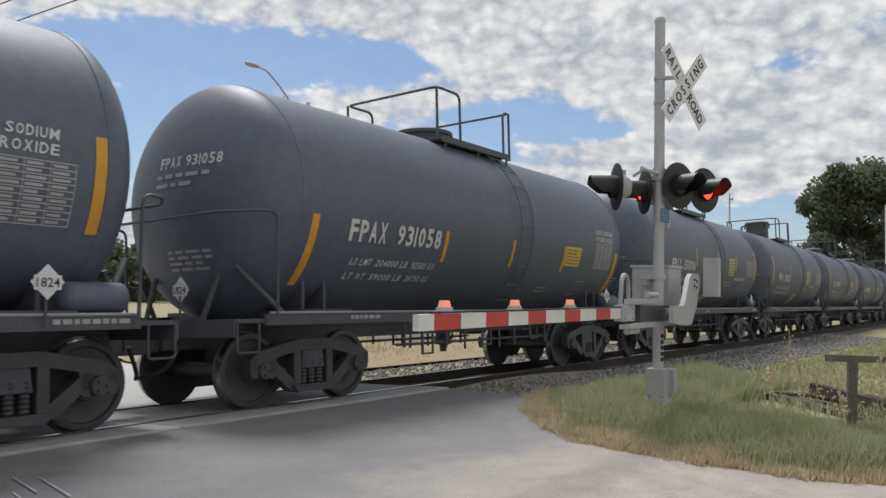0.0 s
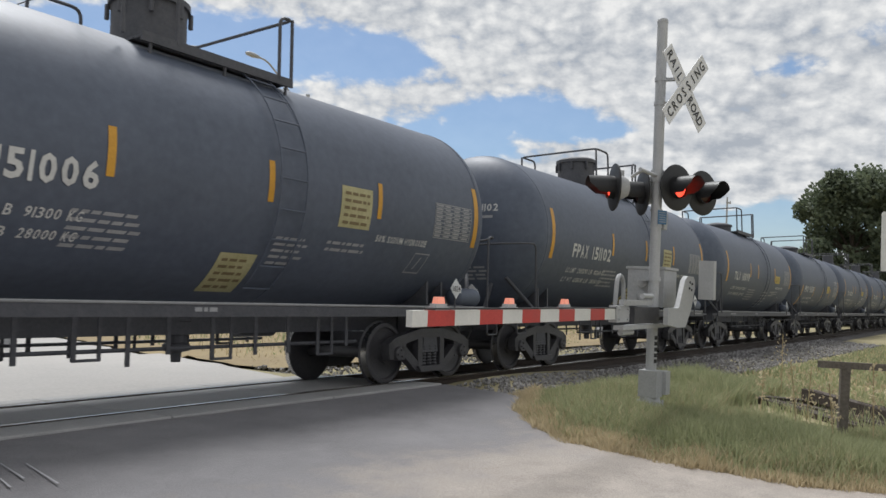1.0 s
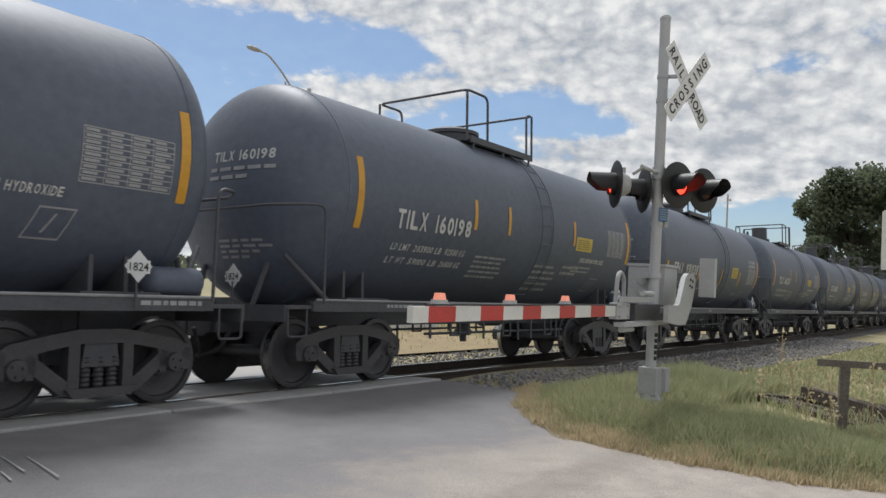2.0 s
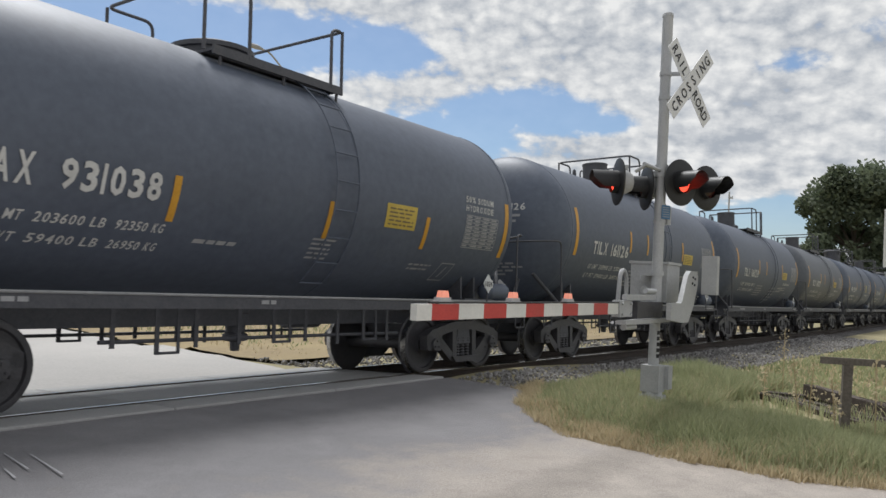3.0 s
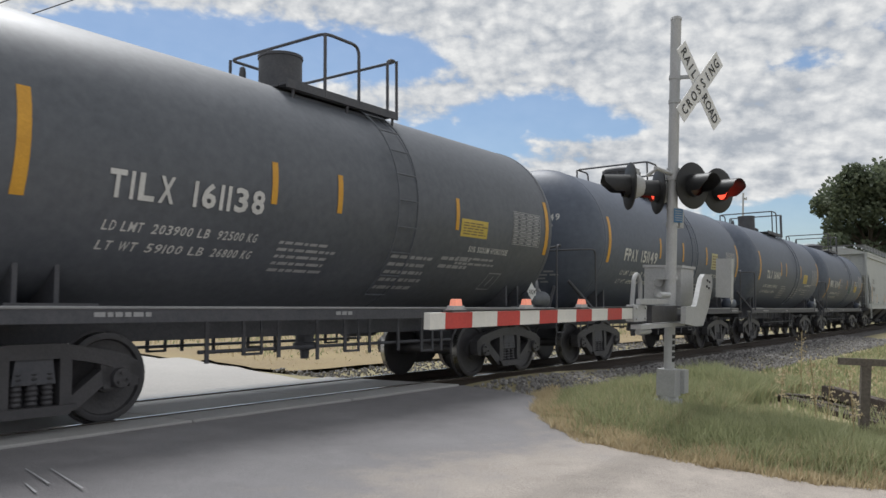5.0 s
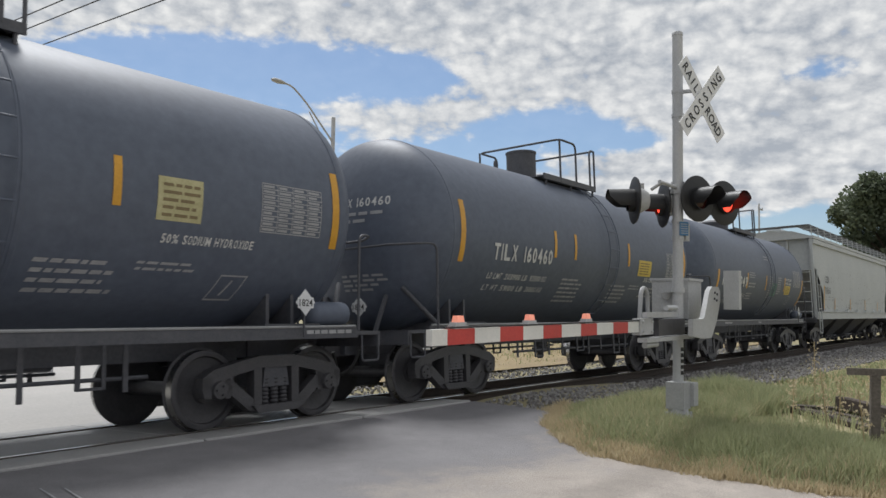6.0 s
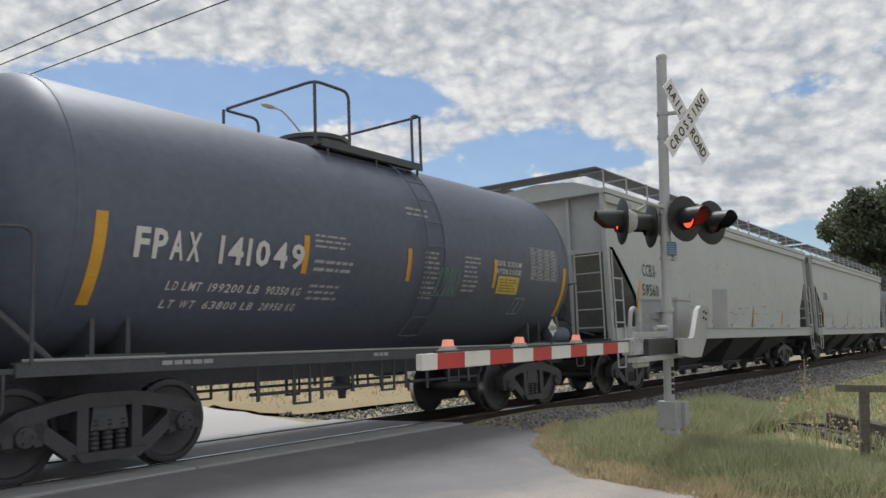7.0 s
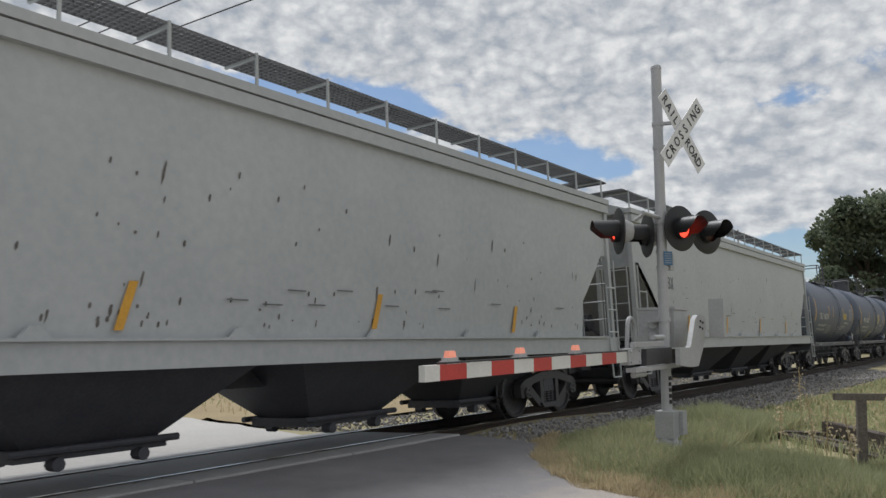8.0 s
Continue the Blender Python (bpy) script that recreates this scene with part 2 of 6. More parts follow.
TIE = stuff("creosoted_timber", (0.030, 0.023, 0.018), (0.105, 0.082, 0.066), 0.9, 0, 25, 0.5, 2.0, per_object=0.4)
OLD_WOOD = stuff("weathered_grey_wood", (0.09, 0.075, 0.062), (0.21, 0.185, 0.16), 0.9, 0, 30, 0.5, 2.0)
GRASS = stuff("grass_blades", (0.21, 0.25, 0.125), (0.50, 0.50, 0.30), 0.75, 0, 8, 0.0, 0.5, island=0.5)
STRAW = stuff("dry_grass_blades", (0.42, 0.345, 0.215), (0.68, 0.58, 0.39), 0.85, 0, 8, 0.0, 0.5, island=0.6)
LEAF = stuff("tree_leaves", (0.085, 0.112, 0.072), (0.170, 0.198, 0.125), 0.65, 0, 4, 0.0, 0.2, island=0.7)
BARK = stuff("tree_bark", (0.05, 0.04, 0.03), (0.11, 0.09, 0.07), 0.95, 0, 20, 0.6, 2.0)
CABLE = stuff("black_cable", (0.012, 0.012, 0.012), (0.025, 0.025, 0.025), 0.6, 0, 20, 0.0, 2.0)
POLE_WOOD = stuff("utility_pole_wood", (0.10, 0.08, 0.065), (0.20, 0.165, 0.135), 0.9, 0, 20, 0.3, 1.0)
CAR_WHITE = stuff("white_car_paint", (0.70, 0.70, 0.70), (0.80, 0.80, 0.80), 0.25, 0, 10, 0.0, 1.0, 0.05)
DARK_GLASS = stuff("dark_car_glass", (0.012, 0.014, 0.016), (0.02, 0.022, 0.025), 0.08, 0, 10, 0.0, 1.0, 0.03)
RUBBER = stuff("black_rubber", (0.014, 0.014, 0.014), (0.028, 0.028, 0.028), 0.85, 0, 50, 0.2, 4.0)


def lets_light_through(m, share):
    """Thin leaves and blades pass part of the light."""
    nt = m.node_tree
    b, out = nt.nodes["Principled BSDF"], nt.nodes["Material Output"]
    t, mix = nt.nodes.new("ShaderNodeBsdfTranslucent"), nt.nodes.new("ShaderNodeMixShader")
    nt.links.new(b.inputs["Base Color"].links[0].from_socket, t.inputs["Color"])
    mix.inputs[0].default_value = share
    nt.links.new(b.outputs[0], mix.inputs[1])
    nt.links.new(t.outputs[0], mix.inputs[2])
    nt.links.new(mix.outputs[0], out.inputs["Surface"])


for leafy in (GRASS, STRAW, LEAF):
    lets_light_through(leafy, 0.45)
SCRAWL = stuff("sprayed_pale_green", (0.10, 0.17, 0.14), (0.20, 0.30, 0.25), 0.7, 0, 40, 0.0, 4.0)
# grey that holds the slope sheets' shade and grime, and the sill's highlight
BAKED_GREY = stuff("grey_with_baked_light", (0.24, 0.245, 0.25), (0.36, 0.365, 0.37), 0.7, 0, 12, 0.1, 1.0)
BROWN_INK = stuff("faded_brown_print", (0.16, 0.12, 0.06), (0.26, 0.20, 0.10), 0.7, 0, 40, 0.0, 4.0)


# ---- mesh helpers ----
def box(bm, c, s, turn=None, taper=None):
    """A box about c with sides s; turn: a Matrix; taper: (x, y) scale of its top."""
    tx, ty = taper or (1, 1)
    vs = []
    for dz in (-0.5, 0.5):
        for dx, dy in ((-0.5, -0.5), (0.5, -0.5), (0.5, 0.5), (-0.5, 0.5)):
            kx, ky = (tx, ty) if dz > 0 else (1, 1)
            p = Vector((dx * s[0] * kx, dy * s[1] * ky, dz * s[2]))
            vs.append(bm.verts.new((turn @ p if turn else p) + Vector(c)))
    for f in ((3, 2, 1, 0), (4, 5, 6, 7), (0, 1, 5, 4), (1, 2, 6, 5), (2, 3, 7, 6), (3, 0, 4, 7)):
        bm.faces.new([vs[i] for i in f])


def ring(bm, c, ax, r, n, start=0.0):
    ax = Vector(ax).normalized()
    a = ax.orthogonal().normalized()
    b = ax.cross(a)
    return [bm.verts.new(Vector(c) + r * (a * math.cos(start + 2 * math.pi * i / n) + b * math.sin(start + 2 * math.pi * i / n))) for i in range(n)]


def bridge(bm, a, b):
    n = len(a)
    for i in range(n):
        bm.faces.new((a[i], a[(i + 1) % n], b[(i + 1) % n], b[i]))


def cyl(bm, p0, p1, r0, r1=None, n=16, caps=True):
    ax = Vector(p1) - Vector(p0)
    a, b = ring(bm, p0, ax, r0, n), ring(bm, p1, ax, r0 if r1 is None else r1, n)
    bridge(bm, a, b)
    if caps:
        bm.faces.new(a[::-1]), bm.faces.new(b)


def lathe(bm, origin, ax, profile, n=24, ends=True):
    """Turn (along, radius) pairs about an axis."""
    ax = Vector(ax).normalized()
    rs = [ring(bm, Vector(origin) + ax * t, ax, max(r, 0.0005), n) for t, r in profile]
    for a, b in zip(rs, rs[1:]):
        bridge(bm, a, b)
    if ends:
        bm.faces.new(rs[0][::-1]), bm.faces.new(rs[-1])


def tube(bm, pts, r, n=8):
    """A pipe along points."""
    pts = [Vector(p) for p in pts]
    rs = []
    a = None
    for i, p in enumerate(pts):
        d = (pts[min(i + 1, len(pts) - 1)] - pts[max(i - 1, 0)]).normalized()
        a = d.orthogonal().normalized() if a is None else (a - d * a.dot(d)).normalized()
        b = d.cross(a)
        rs.append([bm.verts.new(p + r * (a * math.cos(2 * math.pi * k / n) + b * math.sin(2 * math.pi * k / n))) for k in range(n)])
    for u, v in zip(rs, rs[1:]):
        bridge(bm, u, v)
    bm.faces.new(rs[0][::-1]), bm.faces.new(rs[-1])


def bent(pts, r, steps=4):
    """Round the corners of a line of points."""
    pts = [Vector(p) for p in pts]
    out = [pts[0]]
    for a, p, b in zip(pts, pts[1:], pts[2:]):
        k = min(r, (p - a).length * 0.49, (b - p).length * 0.49)
        u, v = p + (a - p).normalized() * k, p + (b - p).normalized() * k
        for i in range(steps + 1):
            t = i / steps
            out.append(u * (1 - t) ** 2 + p * 2 * t * (1 - t) + v * t * t)
    return out + [pts[-1]]


def slab(bm, outline, depth, place=None):
    """Push a flat outline of (a, b) out by depth: a along x, b along z, depth along +y."""
    place = place or Matrix()
    f = [bm.verts.new(place @ Vector((a, 0, b))) for a, b in outline]
    g = [bm.verts.new(place @ Vector((a, depth, b))) for a, b in outline]
    bm.faces.new(f), bm.faces.new(g[::-1])
    n = len(f)
    for i in range(n):
        bm.faces.new((f[(i + 1) % n], f[i], g[i], g[(i + 1) % n]))


def part(name, bm, material, parent=None, label="", soft=40.0, bevel=0.0):
    """Link a bmesh as one mesh object, under a thing or a part."""
    if bevel:
        bmesh.ops.bevel(bm, geom=[e for e in bm.edges if len(e.link_faces) == 2 and e.calc_face_angle(0) > 0.6], offset=bevel, segments=1, affect="EDGES", profile=0.6)
    bmesh.ops.recalc_face_normals(bm, faces=bm.faces)
    me = bpy.data.meshes.new(name)
    bm.to_mesh(me)
    bm.free()
    me.materials.append(material)
    if soft:
        me.shade_smooth()
        me.set_sharp_from_angle(angle=radians(soft))
    return hang(name, me, parent, label)


def hang(name, me, parent=None, label=""):
    ob = new(name, me)
    if parent is not None:
        ob.parent = parent
    if label:
        ob["label"] = label
    return ob


def letters(text, height, squeeze=0.8, bold=0.0):
    """Flat mesh of a text: list of verts (x right, y up, from its left foot), faces, and its width."""
    cu = bpy.data.curves.new("letters", "FONT")
    cu.body, cu.size, cu.resolution_u, cu.fill_mode = text, 1.0, 2, "FRONT"
    cu.offset = bold
    ob = bpy.data.objects.new("letters", cu)
    scene.collection.objects.link(ob)
    bpy.context.view_layer.update()
    me = ob.evaluated_get(bpy.context.evaluated_depsgraph_get()).to_mesh()
    vs = [v.co.copy() for v in me.vertices]
    fs = [tuple(p.vertices) for p in me.polygons]
    bpy.data.objects.remove(ob)
    bpy.data.curves.remove(cu)
    lo, hi = min(v.x for v in vs), max(v.x for v in vs)
    k = height / 0.72
    return [((v.x - lo) * k * squeeze, v.y * k) for v in vs], fs, (hi - lo) * k * squeeze


GLYPHS = {}


def gothic(text, height, bold=0.0):
    """Block lettering: every character drawn to one height in an even cell."""
    vs, fs, x = [], [], 0.0
    for ch in text:
        if ch == " ":
            x += 0.40 * height
            continue
        if (ch, bold) not in GLYPHS:
            gv, gf, gw = letters(ch, 1.0, 1.0, bold)
            lo, hi = min(b for a, b in gv), max(b for a, b in gv)
            GLYPHS[ch, bold] = [(a / gw, (b - lo) / (hi - lo)) for a, b in gv], gf
        gv, gf = GLYPHS[ch, bold]
        w = height * {"1": 0.125, "I": 0.11, "M": 0.66, "W": 0.72, "%": 0.75}.get(ch, 0.50)
        n, rise = len(vs), 0.12 if ch == "-" else 1.0
        vs += [(x + a * w, b * height * rise + (0.4 * height if ch == "-" else 0)) for a, b in gv]
        fs += [tuple(i + n for i in f) for f in gf]
        x += w + 0.14 * height
    return vs, fs, x - 0.14 * height


# ---- ground ----
def track_z(y):
    """Height of the track's plane across it, 0 at the near rail."""
    return (y - RAIL_Y) * math.tan(radians(TILT))


def road_edge(y):
    """Where the near road ends on the grass side."""
    if y >= 7.5:
        return 12.0
    d = y - 3.0
    bend = 0.10 * d * d + 0.062 * d ** 3 if d > 0 else 0.105 * min(-d, 2.2) ** 2
    return min(12.0, 9.31 + bend + 0.07 * noise.noise((y * 1.3, 2.0, 0)) + 0.035 * noise.noise((y * 5, 7.0, 0)))


def ground_z(x, y):
    if y < RAIL_Y:
        k = min(1, max(0, (7.4 - y) / 5.5))
        z = -0.015 - 0.11 * k
        if x > road_edge(min(y, 7.4)):
            d = x - road_edge(min(y, 7.4))
            z += 0.06 * min(1, d / 0.8) - 0.16 * min(1, max(0, (x - 14) / 6))
    else:
        z = track_z(min(y, 10.1)) - 0.01 - 0.015 * min(12, max(0, y - 10.4))
        if x > 12.5 or x < -8:
            z -= 0.12
    return z


def sheet(name, xs, ys, height, material, inside=None, label="", category=""):
    bm = bmesh.new()
    grid = {}
    for i, x in enumerate(xs):
        for j, y in enumerate(ys):
            grid[i, j] = bm.verts.new((x, y, height(x, y)))
    for i in range(len(xs) - 1):
        for j in range(len(ys) - 1):
            if inside is None or inside((xs[i] + xs[i + 1]) / 2, (ys[j] + ys[j + 1]) / 2):
                bm.faces.new((grid[i, j], grid[i + 1, j], grid[i + 1, j + 1], grid[i, j + 1]))
    bmesh.ops.delete(bm, geom=[v for v in bm.verts if not v.link_faces], context="VERTS")
    return tagged(part(name, bm, material, soft=60), label, category, kind="structure")


def span(a, b, step):
    n = max(1, round((b - a) / step))
    return [a + (b - a) * i / n for i in range(n + 1)]


wide_x = [-2500, -900, -300, -120, -60, -30, -18] + span(-12, 30, 0.6) + [34, 40, 50, 65, 90, 130, 300, 900, 2500]
wide_y = [-2500, -900, -300, -100, -40, -20, -10] + span(-6, 16, 0.4) + [20, 26, 35, 50, 80, 130, 300, 900, 2500]
sheet("ground", wide_x, wide_y, lambda x, y: ground_z(x, y) - 0.06 + 0.05 * noise.noise((x * 0.3, y * 0.3, 0)) * (1 if abs(x) < 100 else 0), GROUND, label="uneven grassy ground along the railway", category="ground")


def road_z(x, y):
    return ground_z(x, y) + 0.012 * noise.noise((x * 0.7, y * 0.7, 3.0))


def strip(name, ys, left, right, height, material, n=24, label="", category=""):
    """A sheet between two wavering edges, given along y."""
    bm = bmesh.new()
    rows = []
    for y in ys:
        a, b = left(y), right(y)
        rows.append([bm.verts.new((a + (b - a) * i / n, y, height(a + (b - a) * i / n, y))) for i in range(n + 1)])
    for r, s in zip(rows, rows[1:]):
        for i in range(n):
            bm.faces.new((r[i], r[i + 1], s[i + 1], s[i]))
    return tagged(part(name, bm, material, soft=60), label, category, kind="structure")


strip("road", span(-9, 7.39, 0.2), lambda y: -9.0, road_edge, lambda x, y: road_z(x, y) + 0.012, ROAD, 50, "grey asphalt road worn to pale gravel away from the rails", "road")
strip("road_beyond", span(10.12, 40, 0.5), lambda y: -14 - 0.1 * (y - 11), lambda y: 11.5 + 0.25 * (y - 11) + 0.3 * noise.noise((y, 1, 0)), lambda x, y: ground_z(x, y) - 0.01 + 0.01 * noise.noise((x, y, 1)), FAR_ROAD, 30, "sunlit pale road beyond the tracks", "road")
strip("dirt", span(12.0, 26, 0.5), lambda y: 11.6 + 0.25 * (y - 11) + 0.3 * noise.noise((y, 1, 0)), lambda y: 40 + y, lambda x, y: ground_z(x, y) + 0.02 + 0.03 * noise.noise((x, y, 5)), DIRT, 40, "dry grass and bare soil beyond the tracks", "soil")

# ---- track ----
tm = pose(0, RAIL_Y, 0, TILT, 0, 0)
RAIL_PROFILE = [(-0.076, -0.171), (0.076, -0.171), (0.076, -0.155), (0.012, -0.14), (0.010, -0.045), (0.037, -0.035), (0.037, -0.006), (0.028, 0.0), (-0.028, 0.0), (-0.037, -0.006), (-0.037, -0.035), (-0.010, -0.045), (-0.012, -0.14), (-0.076, -0.155)]


def build_rail(across):
    bm = bmesh.new()
    a = [bm.verts.new((-160, p + across, q)) for p, q in RAIL_PROFILE]
    b = [bm.verts.new((420, p + across, q)) for p, q in RAIL_PROFILE]
    bridge(bm, a, b)
    rail = part("rail", bm, RAIL_SIDE, soft=0)
    bm = bmesh.new()
    box(bm, (130, across, 0.0015), (580, 0.056, 0.003))
    part("running_surface", bm, RAIL_TOP, rail, "bright polished top of the rail", soft=0)
    rail.matrix_world = tm
    tagged(rail, "rusty steel rail with a polished head", "rail", "rails", "structure")


build_rail(0.0)
build_rail(1.505)


def bed_z(x, y):
    v = y - RAIL_Y
    if -0.9 < v < 2.4:
        z = track_z(y) - 0.16
    elif v <= -0.9:
        z = -0.12 - 0.16 * (-0.9 - v)
    else:
        z = track_z(10.4) - 0.16 - 0.2 * (v - 2.4)
    return z + 0.02 * noise.noise((x * 2.1, y * 2.1, 0))


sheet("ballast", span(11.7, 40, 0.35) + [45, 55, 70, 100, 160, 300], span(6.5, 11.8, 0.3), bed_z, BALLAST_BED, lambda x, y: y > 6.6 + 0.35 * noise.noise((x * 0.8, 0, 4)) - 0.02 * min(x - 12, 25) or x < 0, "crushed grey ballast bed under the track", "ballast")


# ---- tank cars ----
R_TANK, Z_TANK = 1.55, 2.62
AXLES = (-5.2, -3.45, 3.45, 5.2)
COUPLED = 0.972         # the cars' drawn length against their length as coupled


def shell_patch(bm, x0, x1, w0, w1, lift=0.006, n=6, lean=0.0):
    """A thin patch on the near side of the shell between heights w0 and w1."""
    f0, f1 = math.asin((w0 - Z_TANK) / R_TANK), math.asin((w1 - Z_TANK) / R_TANK)
    r = R_TANK + lift
    prev = None
    for i in range(n + 1):
        f = f0 + (f1 - f0) * i / n
        s = lean * i / n
        cur = [bm.verts.new((x + s, -r * math.cos(f), Z_TANK + r * math.sin(f))) for x in (x0, x1)]
        if prev:
            bm.faces.new((prev[0], prev[1], cur[1], cur[0]))
        prev = cur


def shell_letters(text, x0, w0, height, width=None, lean=0.0, bold=0.03):
    """Lettering wrapped on the near side of the shell; its foot at height w0."""
    vs, fs, wd = gothic(text, height, bold)
    k = width / wd if width else 1.0
    f0 = math.asin((w0 - Z_TANK) / R_TANK)
    r = R_TANK + 0.007 + height * height / (8 * R_TANK)
    bm = bmesh.new()
    pts = []
    for a, b in vs:
        f = f0 + b / R_TANK
        pts.append(bm.verts.new((x0 + a * k + lean * b, -r * math.cos(f), Z_TANK + r * math.sin(f))))
    for f in fs:
        try:
            bm.faces.new([pts[i] for i in f])
        except ValueError:
            pass
    return bm


def head_letters(text, y0, w0, height, width, x_of):
    vs, fs, wd = gothic(text, height, 0.02)
    k = width / wd
    bm = bmesh.new()
    pts = []
    for a, b in vs:
        yy, zz = y0 - a * k, w0 + b
        pts.append(bm.verts.new((x_of(yy, zz) - 0.008, yy, zz)))
    for f in fs:
        try:
            bm.faces.new([pts[i] for i in f])
        except ValueError:
            pass
    return bm


HEAD_DEPTH, TANGENT = 0.80, 5.02


def head_x(y, z):
    """The front head's surface."""
    q = min(0.999, math.hypot(y, z - Z_TANK) / R_TANK)
    return -(TANGENT + HEAD_DEPTH * (1 - q * q) ** 0.56)


def bars(bm, x0, x1, w0, w1, rows, rnd, lean=0.0):
    """Rows of unreadable small writing as plain bars."""
    step = (w1 - w0) / rows
    for i in range(rows):
        w = w1 - (i + 0.85) * step
        x = x0
        end = x1 - rnd.random() * 0.25 * (x1 - x0)
        while x < end - 0.03:
            n = min(end, x + rnd.uniform(0.06, 0.22))
            shell_patch(bm, x, n, w, w + step * 0.42, n=1, lean=lean)
            x = n + 0.03


def wheelset(parent, x, name="wheelset"):
    bm = bmesh.new()
    cyl(bm, (0, -0.98, 0), (0, 0.98, 0), 0.085, n=14)
    ax = part(name, bm, CAST, parent)
    ax.location = (x, 0, 0.457)
    for s in (-1, 1):
        bm = bmesh.new()
        y = 0.7175 * s
        # back face, flange, tread, rim, plate, hub
        lathe(bm, (0, y, 0), (0, s, 0), [(-0.03, 0.10), (-0.03, 0.36), (-0.03, 0.46), (-0.012, 0.482), (0.004, 0.470), (0.012, 0.458)], 40, False)
        lathe(bm, (0, y, 0), (0, s, 0), [(0.10, 0.447), (0.108, 0.435), (0.108, 0.385), (0.075, 0.370), (0.055, 0.25), (0.085, 0.16), (0.13, 0.15), (0.13, 0.09)], 40, False)
        w = part("wheel", bm, CAST, ax)
        bm = bmesh.new()
        lathe(bm, (0, y, 0), (0, s, 0), [(0.010, 0.459), (0.06, 0.455), (0.101, 0.448)], 40, False)
        part("tread", bm, TREAD, ax, "bright worn wheel tread")
        bm = bmesh.new()
        lathe(bm, (0, 0.98 * s, 0), (0, s, 0), [(0.0, 0.10), (0.10, 0.105), (0.13, 0.095), (0.135, 0.03)], 18)
        for k in range(3):
            a = k * 2.094
            cyl(bm, (0.055 * math.cos(a), 1.11 * s, 0.055 * math.sin(a)), (0.055 * math.cos(a), 1.135 * s, 0.055 * math.sin(a)), 0.016, n=6)
        part("bearing_cap", bm, CAST, ax)
    return ax


def truck(parent, x):
    bm = bmesh.new()
    box(bm, (x, 0, 0.60), (0.42, 2.1, 0.30), taper=(0.8, 1))
    cyl(bm, (x, 0, 0.75), (x, 0, 0.90), 0.20, n=16)
    # plates added behind the springs to block the sunlit gap beyond
    for k in (-1, 1):
        box(bm, (x, k * 0.90, 0.44), (0.62, 0.06, 0.46))
    t = part("truck_bolster", bm, UNDER, parent, bevel=0.02)
    prof = [(-1.08, 0.40), (-1.10, 0.62), (-0.95, 0.70), (-0.55, 0.78), (-0.28, 0.84), (0.28, 0.84), (0.55, 0.78), (0.95, 0.70), (1.10, 0.62), (1.08, 0.40), (0.98, 0.38), (0.93, 0.53), (0.80, 0.54), (0.62, 0.42), (0.42, 0.24), (0.30, 0.19), (-0.30, 0.19), (-0.42, 0.24), (-0.62, 0.42), (-0.80, 0.54), (-0.93, 0.53), (-0.98, 0.38)]
    for s in (-1, 1):
        bm = bmesh.new()
        # frame drawn as a band with two windows either side of the springs
        top = [(-1.10, 0.60), (-0.95, 0.69), (-0.55, 0.77), (-0.26, 0.82), (0.26, 0.82), (0.55, 0.77), (0.95, 0.69), (1.10, 0.60)]
        low = [(-1.10, 0.44), (-0.93, 0.53), (-0.60, 0.62), (-0.26, 0.68), (0.26, 0.68), (0.60, 0.62), (0.93, 0.53), (1.10, 0.44)]
        y0 = s * 1.0 - 0.075
        slab(bm, [(x + a, b) for a, b in top + low[::-1]], 0.15, Matrix.Translation((0, y0, 0)))
        for d in (-1, 1):
            slab(bm, [(x + d * a, b) for a, b in ((0.92, 0.56), (0.74, 0.60), (0.33, 0.30), (0.33, 0.18), (0.42, 0.19))], 0.13, Matrix.Translation((0, y0 + 0.01, 0)))
            slab(bm, [(x + d * a, b) for a, b in ((0.24, 0.72), (0.36, 0.72), (0.36, 0.22), (0.24, 0.22))], 0.14, Matrix.Translation((0, y0 + 0.005, 0)))
            slab(bm, [(x + d * a, b) for a, b in ((1.10, 0.60), (0.98, 0.62), (0.98, 0.37), (1.08, 0.38))], 0.15, Matrix.Translation((0, y0, 0)))
            slab(bm, [(x + d * a, b) for a, b in ((0.66, 0.62), (0.78, 0.62), (0.78, 0.36), (0.70, 0.36))], 0.12, Matrix.Translation((0, y0 + 0.01, 0)))
        slab(bm, [(x + a, b) for a, b in ((-0.40, 0.25), (0.40, 0.25), (0.32, 0.16), (-0.32, 0.16))], 0.22, Matrix.Translation((0, y0 - 0.035, 0)))
        part("side_frame", bm, CAST, t, bevel=0.012)
        for k in (-0.15, 0.0, 0.15):
            bm = bmesh.new()
            lathe(bm, (x + k, s * 1.0, 0.25), (0, 0, 1), [(i * 0.023, 0.062 if i % 2 else 0.048) for i in range(14)], 12)
            part("spring", bm, CAST, t)
    return t


def pipe_part(name, lines, r, parent, mat=None, label="", n=8):
    bm = bmesh.new()
    for pts in lines:
        tube(bm, pts, r, n)
    return part(name, bm, mat or UNDER, parent, label)


def set_length(thing, k):
    """Draw a car in along its length, wheels kept round."""
    for ob in thing.children_recursive:
        if ob.name.startswith("wheelset"):
            ob.location.x *= k
        elif not ob.parent.name.startswith("wheelset"):
            for v in ob.data.vertices:
                v.co.x *= k


